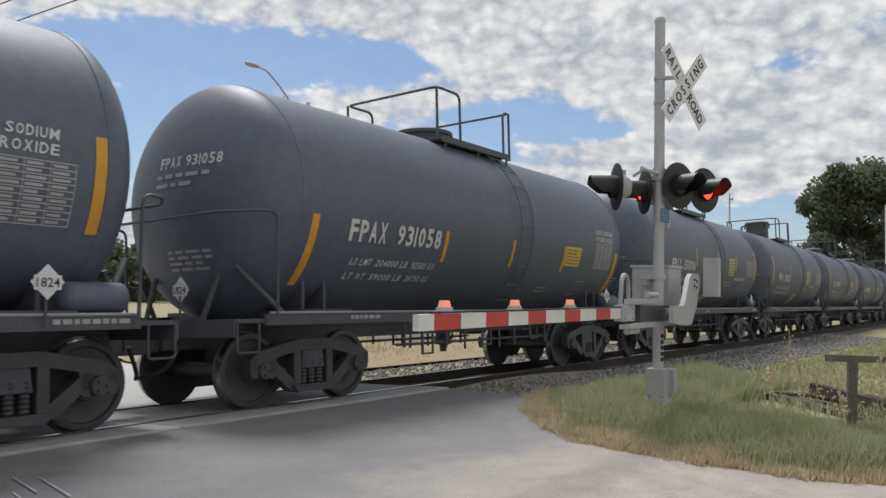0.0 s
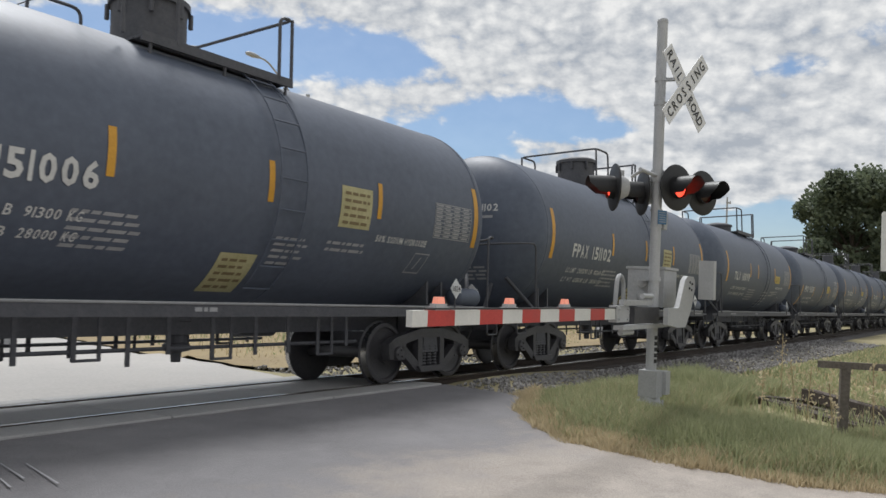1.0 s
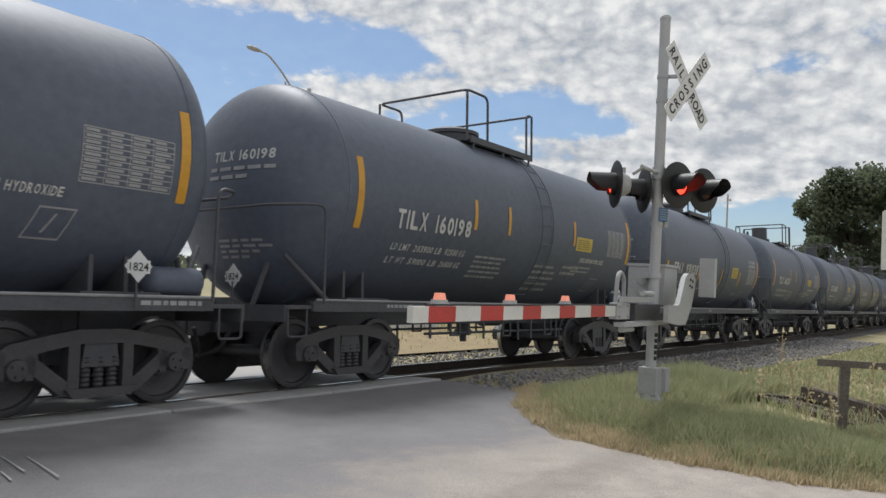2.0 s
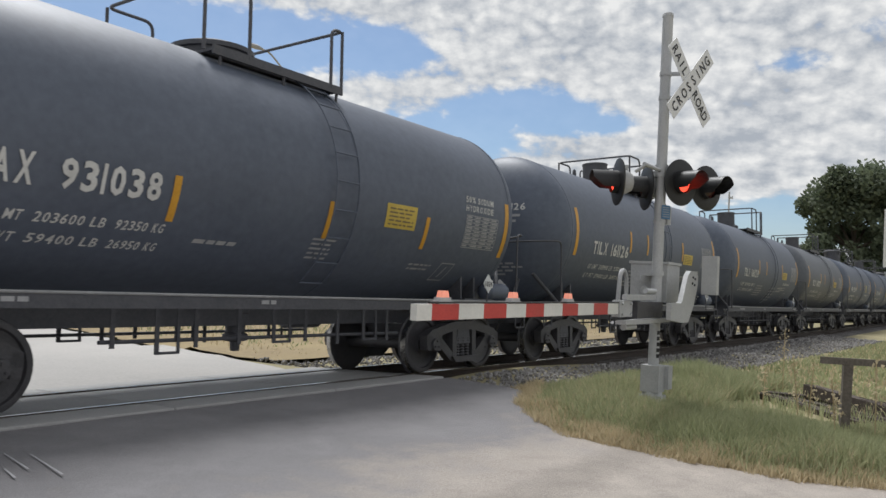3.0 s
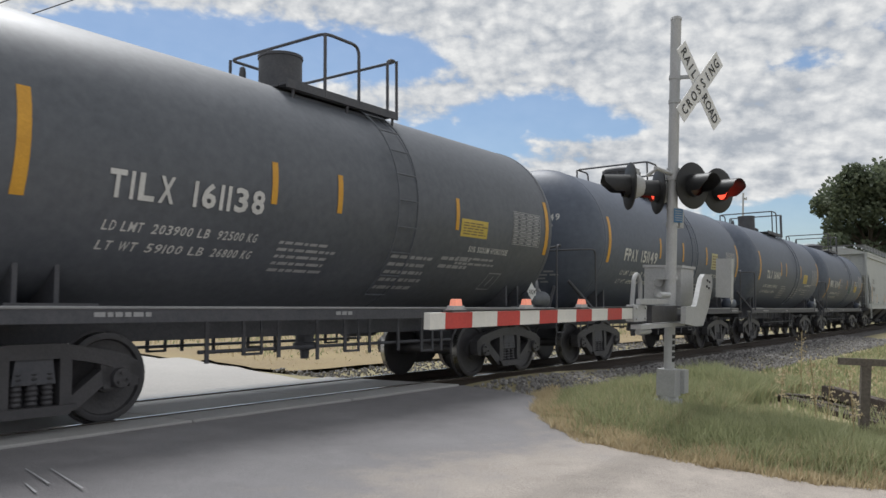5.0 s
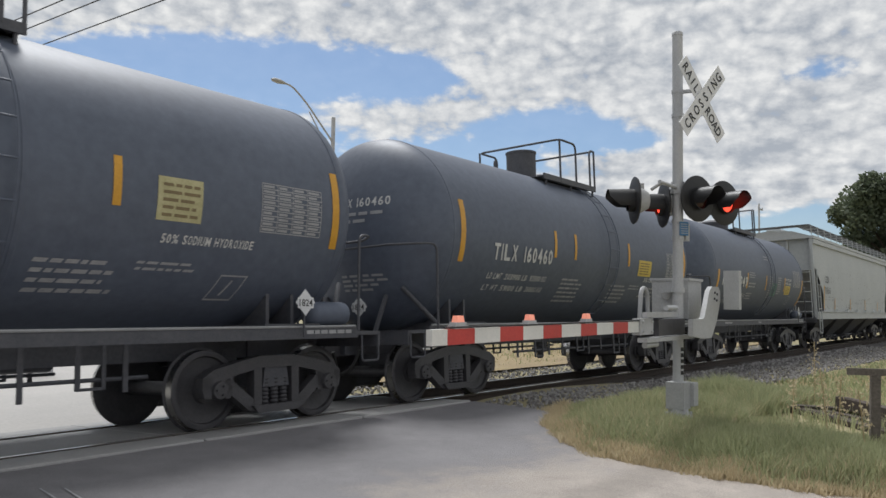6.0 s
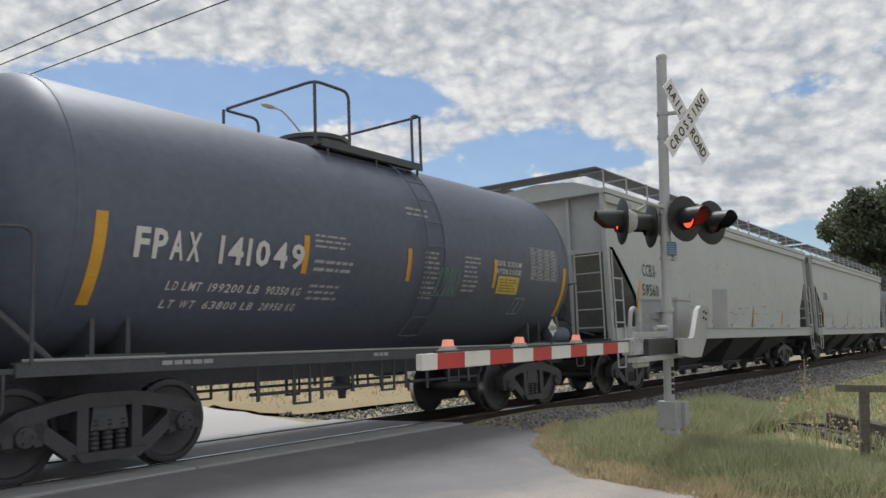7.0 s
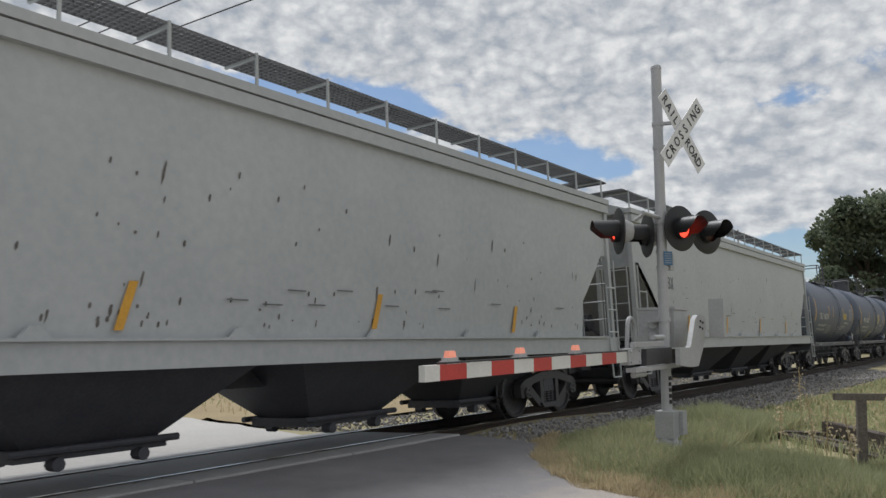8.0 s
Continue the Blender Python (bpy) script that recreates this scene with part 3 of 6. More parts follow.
def tank_car(look_of):
    """look_of: marks, weights, kind of fittings; built about its middle, on the rail tops."""
    rnd = random.Random(look_of["seed"])
    paint = look_of.get("paint", TANK_PAINT)
    car = tagged(new("tank_car"), look_of["label"], "tank car", "tank cars of the train")
    # shell with dished heads
    prof = []
    for i in range(19):
        q = math.sin(i / 18 * math.pi / 2)
        prof.append((-(TANGENT + HEAD_DEPTH * max(0.0, 1 - q * q) ** 0.56), q * R_TANK))
    prof = prof + [(-2.5, R_TANK), (0.55, R_TANK), (2.8, R_TANK)] + [(TANGENT + (-a - TANGENT) * 0.84, b) for a, b in prof[::-1]]
    bm = bmesh.new()
    lathe(bm, (0, 0, Z_TANK), (1, 0, 0), prof, 72)
    tank = part("tank", bm, paint, car, soft=24)
    for x in (-4.98, 0.95, 4.98):
        bm = bmesh.new()
        lathe(bm, (x, 0, Z_TANK), (1, 0, 0), [(-0.03, R_TANK + 0.0), (-0.025, R_TANK + 0.007), (0.025, R_TANK + 0.007), (0.03, R_TANK)], 72, False)
        part("jacket_band", bm, paint, tank)
    # under frame
    bm = bmesh.new()
    box(bm, (0, 0, 0.93), (11.6, 0.34, 0.30))
    part("centre_sill", bm, UNDER, car, bevel=0.01)
    for s in (-1, 1):
        bm = bmesh.new()
        box(bm, (0, s * 1.36, 1.07), (10.9, 0.05, 0.13))
        box(bm, (0, s * 1.33, 1.13), (10.9, 0.11, 0.012))
        part("side_sill", bm, UNDER, car)
    for e in (-1, 1):
        bm = bmesh.new()
        box(bm, (e * 4.33, 0, 1.12), (0.9, 2.7, 0.14))
        slab(bm, [(-1.12, 1.05), (1.12, 1.05), (1.12, 1.56), (0.9, 1.40), (0.6, 1.22), (0, 1.12), (-0.6, 1.22), (-0.9, 1.40), (-1.12, 1.56)], 0.05, Matrix.Translation((e * 4.15, 0, 0)) @ pose(0, 0, 0, 0, 0, 90))
        slab(bm, [(-1.12, 1.05), (1.12, 1.05), (1.12, 1.56), (0.9, 1.40), (0.6, 1.22), (0, 1.12), (-0.6, 1.22), (-0.9, 1.40), (-1.12, 1.56)], 0.05, Matrix.Translation((e * 4.55, 0, 0)) @ pose(0, 0, 0, 0, 0, 90))
        part("saddle", bm, UNDER, car)
        bm = bmesh.new()
        box(bm, (e * 5.62, 0, 1.06), (0.62, 2.7, 0.05))
        box(bm, (e * 5.90, 0, 0.98), (0.06, 2.7, 0.20))
        box(bm, (e * 5.30, 0, 0.90), (1.4, 0.40, 0.34))
        part("end_platform", bm, UNDER, car)
        for s in (-1, 1):
            pipe_part("end_brace", [[(e * 5.55, s * 0.95, 1.72), (e * 5.02, s * 1.30, 1.08)]], 0.035, car)
            pipe_part("end_brace", [[(e * 5.72, s * 0.55, 1.05), (e * 5.52, s * 0.62, 1.62)]], 0.035, car)
            pipe_part("step", [bent([(e * 5.55, s * 1.36, 1.04), (e * 5.55, s * 1.36, 0.70), (e * 5.88, s * 1.36, 0.70), (e * 5.88, s * 1.36, 1.04)], 0.05)], 0.014, car, n=6)
        pipe_part("handrail", [bent([(e * 5.36, -1.47, 1.10), (e * 5.38, -1.49, 2.33), (e * 5.62, -1.46, 2.33), (e * 5.92, -1.05, 2.32), (e * 5.92, 1.05, 2.32), (e * 5.62, 1.46, 2.33), (e * 5.38, 1.49, 2.33), (e * 5.36, 1.47, 1.10)], 0.12)], 0.019, car)
        bm = bmesh.new()
        box(bm, (e * 6.02, 0, 0.83), (0.55, 0.20, 0.22))
        box(bm, (e * 6.22, 0.03, 0.83), (0.20, 0.30, 0.28))
        part("coupler", bm, CAST, car, bevel=0.03)
        pipe_part("brake_hose", [bent([(e * 5.95, -0.45, 0.80), (e * 6.10, -0.40, 0.50), (e * 6.28, -0.12, 0.42)], 0.2)], 0.025, car, RUBBER)
    # rods and hangers under the belly
    for s in (-1, 1):
        pipe_part("brake_rod", [[(-2.4, s * 0.95, 0.66), (2.6, s * 0.95, 0.66)]], 0.022, car)
        for i in range(9):
            bm = bmesh.new()
            x = -2.3 + i * 0.58 + rnd.uniform(-0.06, 0.06)
            d = rnd.uniform(0.48, 0.62)
            box(bm, (x, s * 0.98, (1.06 + d) / 2), (0.055, 0.016, 1.06 - d))
            if i % 3 == 1:
                box(bm, (x + 0.14, s * 0.98, d + 0.01), (0.30, 0.016, 0.03))
                box(bm, (x + 0.28, s * 0.98, (1.06 + d) / 2), (0.04, 0.016, 1.06 - d))
            part("hanger", bm, UNDER, car)
    bm = bmesh.new()
    lathe(bm, (0.25, 0, 1.10), (0, 0, -1), [(0, 0.20), (0.16, 0.20), (0.18, 0.14), (0.42, 0.13), (0.44, 0.17), (0.52, 0.17), (0.54, 0.07), (0.66, 0.06)], 16)
    part("outlet_valve", bm, UNDER, car)
    bm = bmesh.new()
    lathe(bm, (1.5, 0.35, 0.86), (1, 0, 0), [(0, 0.05), (0.02, 0.15), (0.70, 0.15), (0.72, 0.05)], 16)
    part("brake_cylinder", bm, UNDER, car)
    truck(car, -4.325), truck(car, 4.325)
    for x in AXLES:
        wheelset(car, x)
    # top platform, dome and rails
    top = Z_TANK + R_TANK
    front = look_of.get("rail_x", {"small": -0.38, "tall": -0.95, "low": -1.22}[look_of["dome"]])
    deck = top - 0.15
    for s in (-1, 1):
        for k in range(2):
            bm = bmesh.new()
            box(bm, (0.06, s * (0.72 + 0.16 * k), deck), (2.26, 0.14, 0.03))
            part("walkway_plank", bm, UNDER, car)
        bm = bmesh.new()
        box(bm, (0.06, s * 0.97, deck - 0.01), (2.30, 0.03, 0.11))
        part("walkway_edge", bm, UNDER, car)
        for x in (-0.95, 0.1, 1.12):
            pipe_part("walkway_strut", [[(x, s * 0.95, deck - 0.02), (x, s * 0.93, Z_TANK + R_TANK * 0.78)]], 0.022, car, n=6)
    for x in (1.10, 1.20):
        bm = bmesh.new()
        box(bm, (x - 0.02, 0, deck), (0.08, 1.9, 0.03))
        part("walkway_plank", bm, UNDER, car)
    bm = bmesh.new()
    if look_of["dome"] == "tall":
        lathe(bm, (-0.30, 0, top - 0.12), (0, 0, 1), [(0, 0.45), (0.68, 0.45), (0.68, 0.49), (0.75, 0.49), (0.79, 0.43), (0.81, 0.06)], 28)
        for k in range(8):
            a = k * math.pi / 4 + 0.2
            cyl(bm, (-0.30 + 0.49 * math.cos(a), 0.49 * math.sin(a), top + 0.38), (-0.30 + 0.49 * math.cos(a), 0.49 * math.sin(a), top + 0.56), 0.03, n=8)
    elif look_of["dome"] == "small":
        lathe(bm, (-0.28, 0, top - 0.10), (0, 0, 1), [(0, 0.31), (0.62, 0.31), (0.62, 0.325), (0.66, 0.325), (0.67, 0.30), (0.67, 0.05)], 28)
        lathe(bm, (-0.62, 0.42, top - 0.10), (0, 0, 1), [(0, 0.05), (0.42, 0.05), (0.50, 0.04), (0.52, 0.02)], 12)
        lathe(bm, (0.45, 0, top - 0.10), (0, 0, 1), [(0, 0.26), (0.22, 0.26), (0.28, 0.15), (0.30, 0.03)], 20)
    else:
        lathe(bm, (-0.30, 0, top - 0.10), (0, 0, 1), [(0, 0.52), (0.20, 0.52), (0.21, 0.56), (0.27, 0.56), (0.33, 0.40), (0.38, 0.10)], 28)
        lathe(bm, (0.55, 0.1, top - 0.10), (0, 0, 1), [(0, 0.16), (0.30, 0.16), (0.34, 0.10), (0.42, 0.04)], 16)
    part("manway", bm, UNDER, car)
    # guard rails: one bent pipe across the front of the deck, one across its rear, on posts
    y, hi = 0.97, top + 0.68
    pipe_part("front_guard_rail", [bent([(front + 0.70, -y, deck), (front + 0.70, -y, hi), (front, -y, hi), (front, y, hi), (front + 0.70, y, hi), (front + 0.70, y, deck)], 0.14)], 0.023, car)
    pipe_part("rear_guard_rail", [bent([(0.97, -y, deck), (0.97, -y, hi - 0.02), (1.19, -y, hi), (1.19, y, hi), (0.97, y, hi - 0.02), (0.97, y, deck)], 0.10)], 0.023, car)
    for s in (-1, 1):
        for x in (front, 1.19):
            pipe_part("guard_post", [[(x, s * y, deck - 0.05), (x, s * y, hi)]], 0.023, car)
    for s in (-1, 1):
        lines = []
        for x in (0.42, 0.86):
            lines.append([(x, s * (R_TANK + 0.07) * math.cos(f), Z_TANK + (R_TANK + 0.07) * math.sin(f)) for f in [radians(a) for a in range(58, -56, -6)]])
        for a in range(52, -56, -13):
            f = radians(a)
            y, z = s * (R_TANK + 0.07) * math.cos(f), Z_TANK + (R_TANK + 0.07) * math.sin(f)
            lines.append([(0.42, y, z), (0.86, y, z)])
        pipe_part("ladder", lines, 0.011, car, paint, n=6)
    # strips, decals and writing on the side that is seen
    bm = bmesh.new()
    lo, hi = look_of.get("strip", (2.11, 3.06))
    shell_patch(bm, -4.83, -4.70, lo, hi, lean=0.02)
    part("reflective_strip", bm, ORANGE, car, "yellow reflective strip", soft=0)
    bm = bmesh.new()
    lo, hi = look_of.get("rear_strip", (lo, hi))
    shell_patch(bm, 4.82, 4.94, lo, hi)
    part("reflective_strip", bm, ORANGE, car, "yellow reflective strip", soft=0)
    for x in look_of.get("ticks", (-1.82, -0.70, 1.97)):
        bm = bmesh.new()
        shell_patch(bm, x - 0.045, x + 0.045, look_of.get("tick_w", (2.33, 2.81))[0], look_of.get("tick_w", (2.33, 2.81))[1])
        part("reflective_strip", bm, ORANGE, car, "yellow reflective strip", soft=0)
    h = look_of.get("mark_h", 0.27)
    w0 = look_of.get("mark_w", 2.19)
    mx, mk = look_of.get("mark_x", -3.92), look_of.get("mark_k", 1.0)
    name, _, digits = look_of["mark"].partition(" ")
    part("reporting_mark", shell_letters(name, mx, w0, h, 0.74 * mk), LETTER, car, "white painted lettering", soft=0)
    part("car_number", shell_letters(digits, mx + 0.98 * mk, w0, h, look_of.get("digit_w", 0.98)), LETTER, car, "white painted numerals", soft=0)
    for k, (a, b, c) in enumerate(look_of["weights"]):
        w = w0 - 0.30 - 0.18 * k
        part("weight_line", shell_letters(a, -3.90, w, 0.105, 0.44, 0.15, 0.015), LETTER, car, soft=0)
        part("weight_line", shell_letters(b, -3.35, w, 0.105, 0.72, 0.15, 0.015), LETTER, car, soft=0)
        part("weight_line", shell_letters(c, -2.52, w, 0.105, 0.56, 0.15, 0.015), LETTER, car, soft=0)
    bm = bmesh.new()
    for blk in look_of["blocks"]:
        bars(bm, *blk, rnd, lean=0.02)
    part("small_writing", bm, LETTER_DIM, car, "rows of small pale stencilled writing", soft=0)["kind"] = "stuff"
    # ruled data table
    x0, x1, t0, t1 = look_of.get("table", (3.67, 4.62, 2.23, 2.78))
    bm = bmesh.new()
    for i in range(10):
        w = t0 + (t1 - t0) * i / 9
        shell_patch(bm, x0, x1, w - 0.006, w + 0.006, n=1)
        if i < 9:
            for k in range(4):
                a = x0 + (x1 - x0) * (k + 0.08) / 4
                shell_patch(bm, a, a + (x1 - x0) / 4 * rnd.uniform(0.5, 0.8), w + 0.017, w + 0.044, n=1)
    for k in range(5):
        a = x0 + (x1 - x0) * k / 4
        shell_patch(bm, a - 0.005, a + 0.005, t0, t1, n=4)
    part("data_table", bm, LETTER_DIM, car, "white ruled data table", soft=0)
    for (x0, x1, d0, d1, m) in look_of["decals"]:
        bm = bmesh.new()
        shell_patch(bm, x0, x1, d0, d1, 0.005)
        d = part("decal", bm, m, car, soft=0)
        bm = bmesh.new()
        bars(bm, x0 + 0.06, x1 - 0.02, d0 + 0.03, d1 - 0.03, 5, rnd)
        for v in bm.verts:
            v.co.y -= 0.004
        part("decal_writing", bm, BROWN_INK, d, soft=0)["kind"] = "stuff"
    for text, x0, w, hh, wd in look_of["words"]:
        part("cargo_name", shell_letters(text, x0, w, hh, wd, 0.1, 0.02), LETTER, car, soft=0)
    # outlined warning panel
    bm = bmesh.new()
    x0, x1, d0, d1 = look_of.get("panel", (3.22, 3.60, 1.47, 1.74))
    for a, b, c, d in ((0, 1, 0, 0.06), (0, 1, 0.94, 1), (0, 0.04, 0, 1), (0.96, 1, 0, 1), (0.45, 0.52, 0.2, 0.8)):
        skew = 0.09 * (c if d - c < 0.1 else 0)
        shell_patch(bm, x0 + (x1 - x0) * a + skew, x0 + (x1 - x0) * b + skew, d0 + (d1 - d0) * c, d0 + (d1 - d0) * d, n=2, lean=0.09 if b - a < 0.1 else 0)
    part("warning_panel", bm, LETTER_DIM, car, soft=0)
    if look_of.get("scrawl"):
        x0, x1, d0, d1 = look_of["scrawl"]
        bm = bmesh.new()
        for k in range(5):
            line = []
            for a in range(17):
                u = (k + 0.55 + 0.62 * math.cos(a * 0.55 + k)) / 5
                w = 0.5 + 0.42 * math.sin(a * 0.78 + 1.3 * k)
                f = math.asin((d0 + (d1 - d0) * w - Z_TANK) / R_TANK)
                line.append((x0 + (x1 - x0) * u, -R_TANK * math.cos(f), Z_TANK + R_TANK * math.sin(f)))
            tube(bm, line, 0.009, 4)
        part("graffiti", bm, SCRAWL, car, "pale green sprayed scrawl")
    # numbers on the leading head
    bm = head_letters(look_of["mark"], 0.16, 2.96, 0.14, 1.0, head_x)
    part("head_mark", bm, LETTER, car, "white painted lettering", soft=0)
    bm = bmesh.new()
    for z, start, stop, tall in ((2.83, 0.20, -0.72, 0.05), (2.72, 0.22, -0.45, 0.05), (1.90, 0.10, -0.55, 0.035), (1.83, 0.10, -0.60, 0.035), (1.76, 0.10, -0.50, 0.035), (1.69, 0.10, -0.40, 0.035)):
        y0 = start
        while y0 > stop:
            y1 = y0 - rnd.uniform(0.10, 0.24)
            q = [bm.verts.new((head_x(yy, zz) - 0.012, yy, zz)) for yy, zz in ((y0, z), (y1, z), (y1, z + tall), (y0, z + tall))]
            bm.faces.new(q)
            y0 = y1 - 0.05
    part("head_writing", bm, LETTER_DIM, car, soft=0)["kind"] = "stuff"
    # hazard placards: on both platforms and by the rear end of the side
    for px, py, rz in ((-5.96, -0.45, -90), (4.42, -1.47, 0)):
        bm = bmesh.new()
        m = pose(px, py, 1.44, 0, 0, rz)
        slab(bm, [(0, -0.16), (0.16, 0), (0, 0.16), (-0.16, 0)], 0.006, m)
        slab(bm, [(-0.13, -0.07), (0.13, -0.07), (0.13, 0.06), (-0.13, 0.06)], -0.004, m @ Matrix.Translation((0, -0.002, 0)))
        pl = part("placard", bm, SIGN_WHITE, car, "white diamond hazard placard", soft=0)
        vs, fs, wd = letters("1824", 0.085, 0.8, 0.01)
        bm = bmesh.new()
        pts = [bm.verts.new(m @ Vector((a * 0.22 / wd - 0.11, -0.010, b - 0.045))) for a, b in vs]
        for f in fs:
            bm.faces.new([pts[i] for i in f])
        part("placard_number", bm, SIGN_BLACK, pl, soft=0)
        bm = bmesh.new()
        box(bm, (px, py + (0.03 if rz == 0 else 0), 1.20), (0.02, 0.02, 0.34))
        part("placard_bracket", bm, UNDER, pl)
    # air reservoir and stencils on the sill
    bm = bmesh.new()
    lathe(bm, (4.66, -1.22, 1.31), (1, 0, 0), [(0, 0.03), (0.02, 0.10), (0.06, 0.145), (0.10, 0.155), (0.62, 0.155), (0.66, 0.145), (0.70, 0.10), (0.72, 0.03)], 20)
    part("air_reservoir", bm, paint, car)
    bm = bmesh.new()
    for x0, x1 in ((-3.95, -3.36), (4.52, 5.26), (-0.6, -0.35)):
        x = x0
        while x < x1:
            w = rnd.uniform(0.05, 0.13)
            box(bm, (x + w / 2, -1.388, 1.085), (w, 0.002, 0.045))
            x += w + 0.025
    part("sill_stencil", bm, LETTER_DIM, car, "small white stencilled writing", soft=0)["kind"] = "stuff"
    # the highlight on the sill's top edge, drawn as a paler thin tube
    pipe_part("sill_highlight", [[(-5.4, -1.385, 1.15), (5.4, -1.385, 1.15)]], 0.016, car, BAKED_GREY)
    if look_of.get("handwheel"):
        bm = bmesh.new()
        pts = [(5.98, 0.55 + 0.28 * math.cos(a * math.pi / 12), 1.95 + 0.28 * math.sin(a * math.pi / 12)) for a in range(25)]
        tube(bm, pts, 0.016, 6)
        for a in range(5):
            tube(bm, [(6.0, 0.55, 1.95), (5.98, 0.55 + 0.28 * math.cos(a * 1.257), 1.95 + 0.28 * math.sin(a * 1.257))], 0.012, 6)
        box(bm, (5.90, 0.55, 1.90), (0.12, 0.26, 0.40))
        box(bm, (5.90, 0.55, 1.35), (0.08, 0.10, 0.80))
        part("hand_brake", bm, UNDER, car)
    set_length(car, COUPLED)
    return car


NOTE_A = [(-1.60, -0.55, 1.58, 1.97, 5), (0.55, 1.60, 1.42, 1.94, 5), (1.75, 2.6, 1.75, 1.98, 2), (2.15, 3.3, 1.82, 1.98, 2)]
NOTE_B = [(-0.95, 0.05, 1.60, 1.98, 5), (1.15, 2.05, 1.50, 1.85, 4), (2.2, 2.95, 1.74, 1.86, 2)]
LABEL_BLACK = "smooth black tank car with white writing and yellow strips, on rails"
LABEL_DULL = "dull black tank car with low manway and yellow strips, on rails"


def spec(seed, mark, weights, dome="tall", **more):
    d = dict(seed=seed, mark=mark, weights=weights, dome=dome, label=LABEL_BLACK, blocks=NOTE_A,
             decals=[(2.08, 2.85, 2.25, 2.52, DECAL)], words=[("50% SODIUM HYDROXIDE", 2.39, 2.03, 0.095, 1.20)])
    d.update(more)
    return d


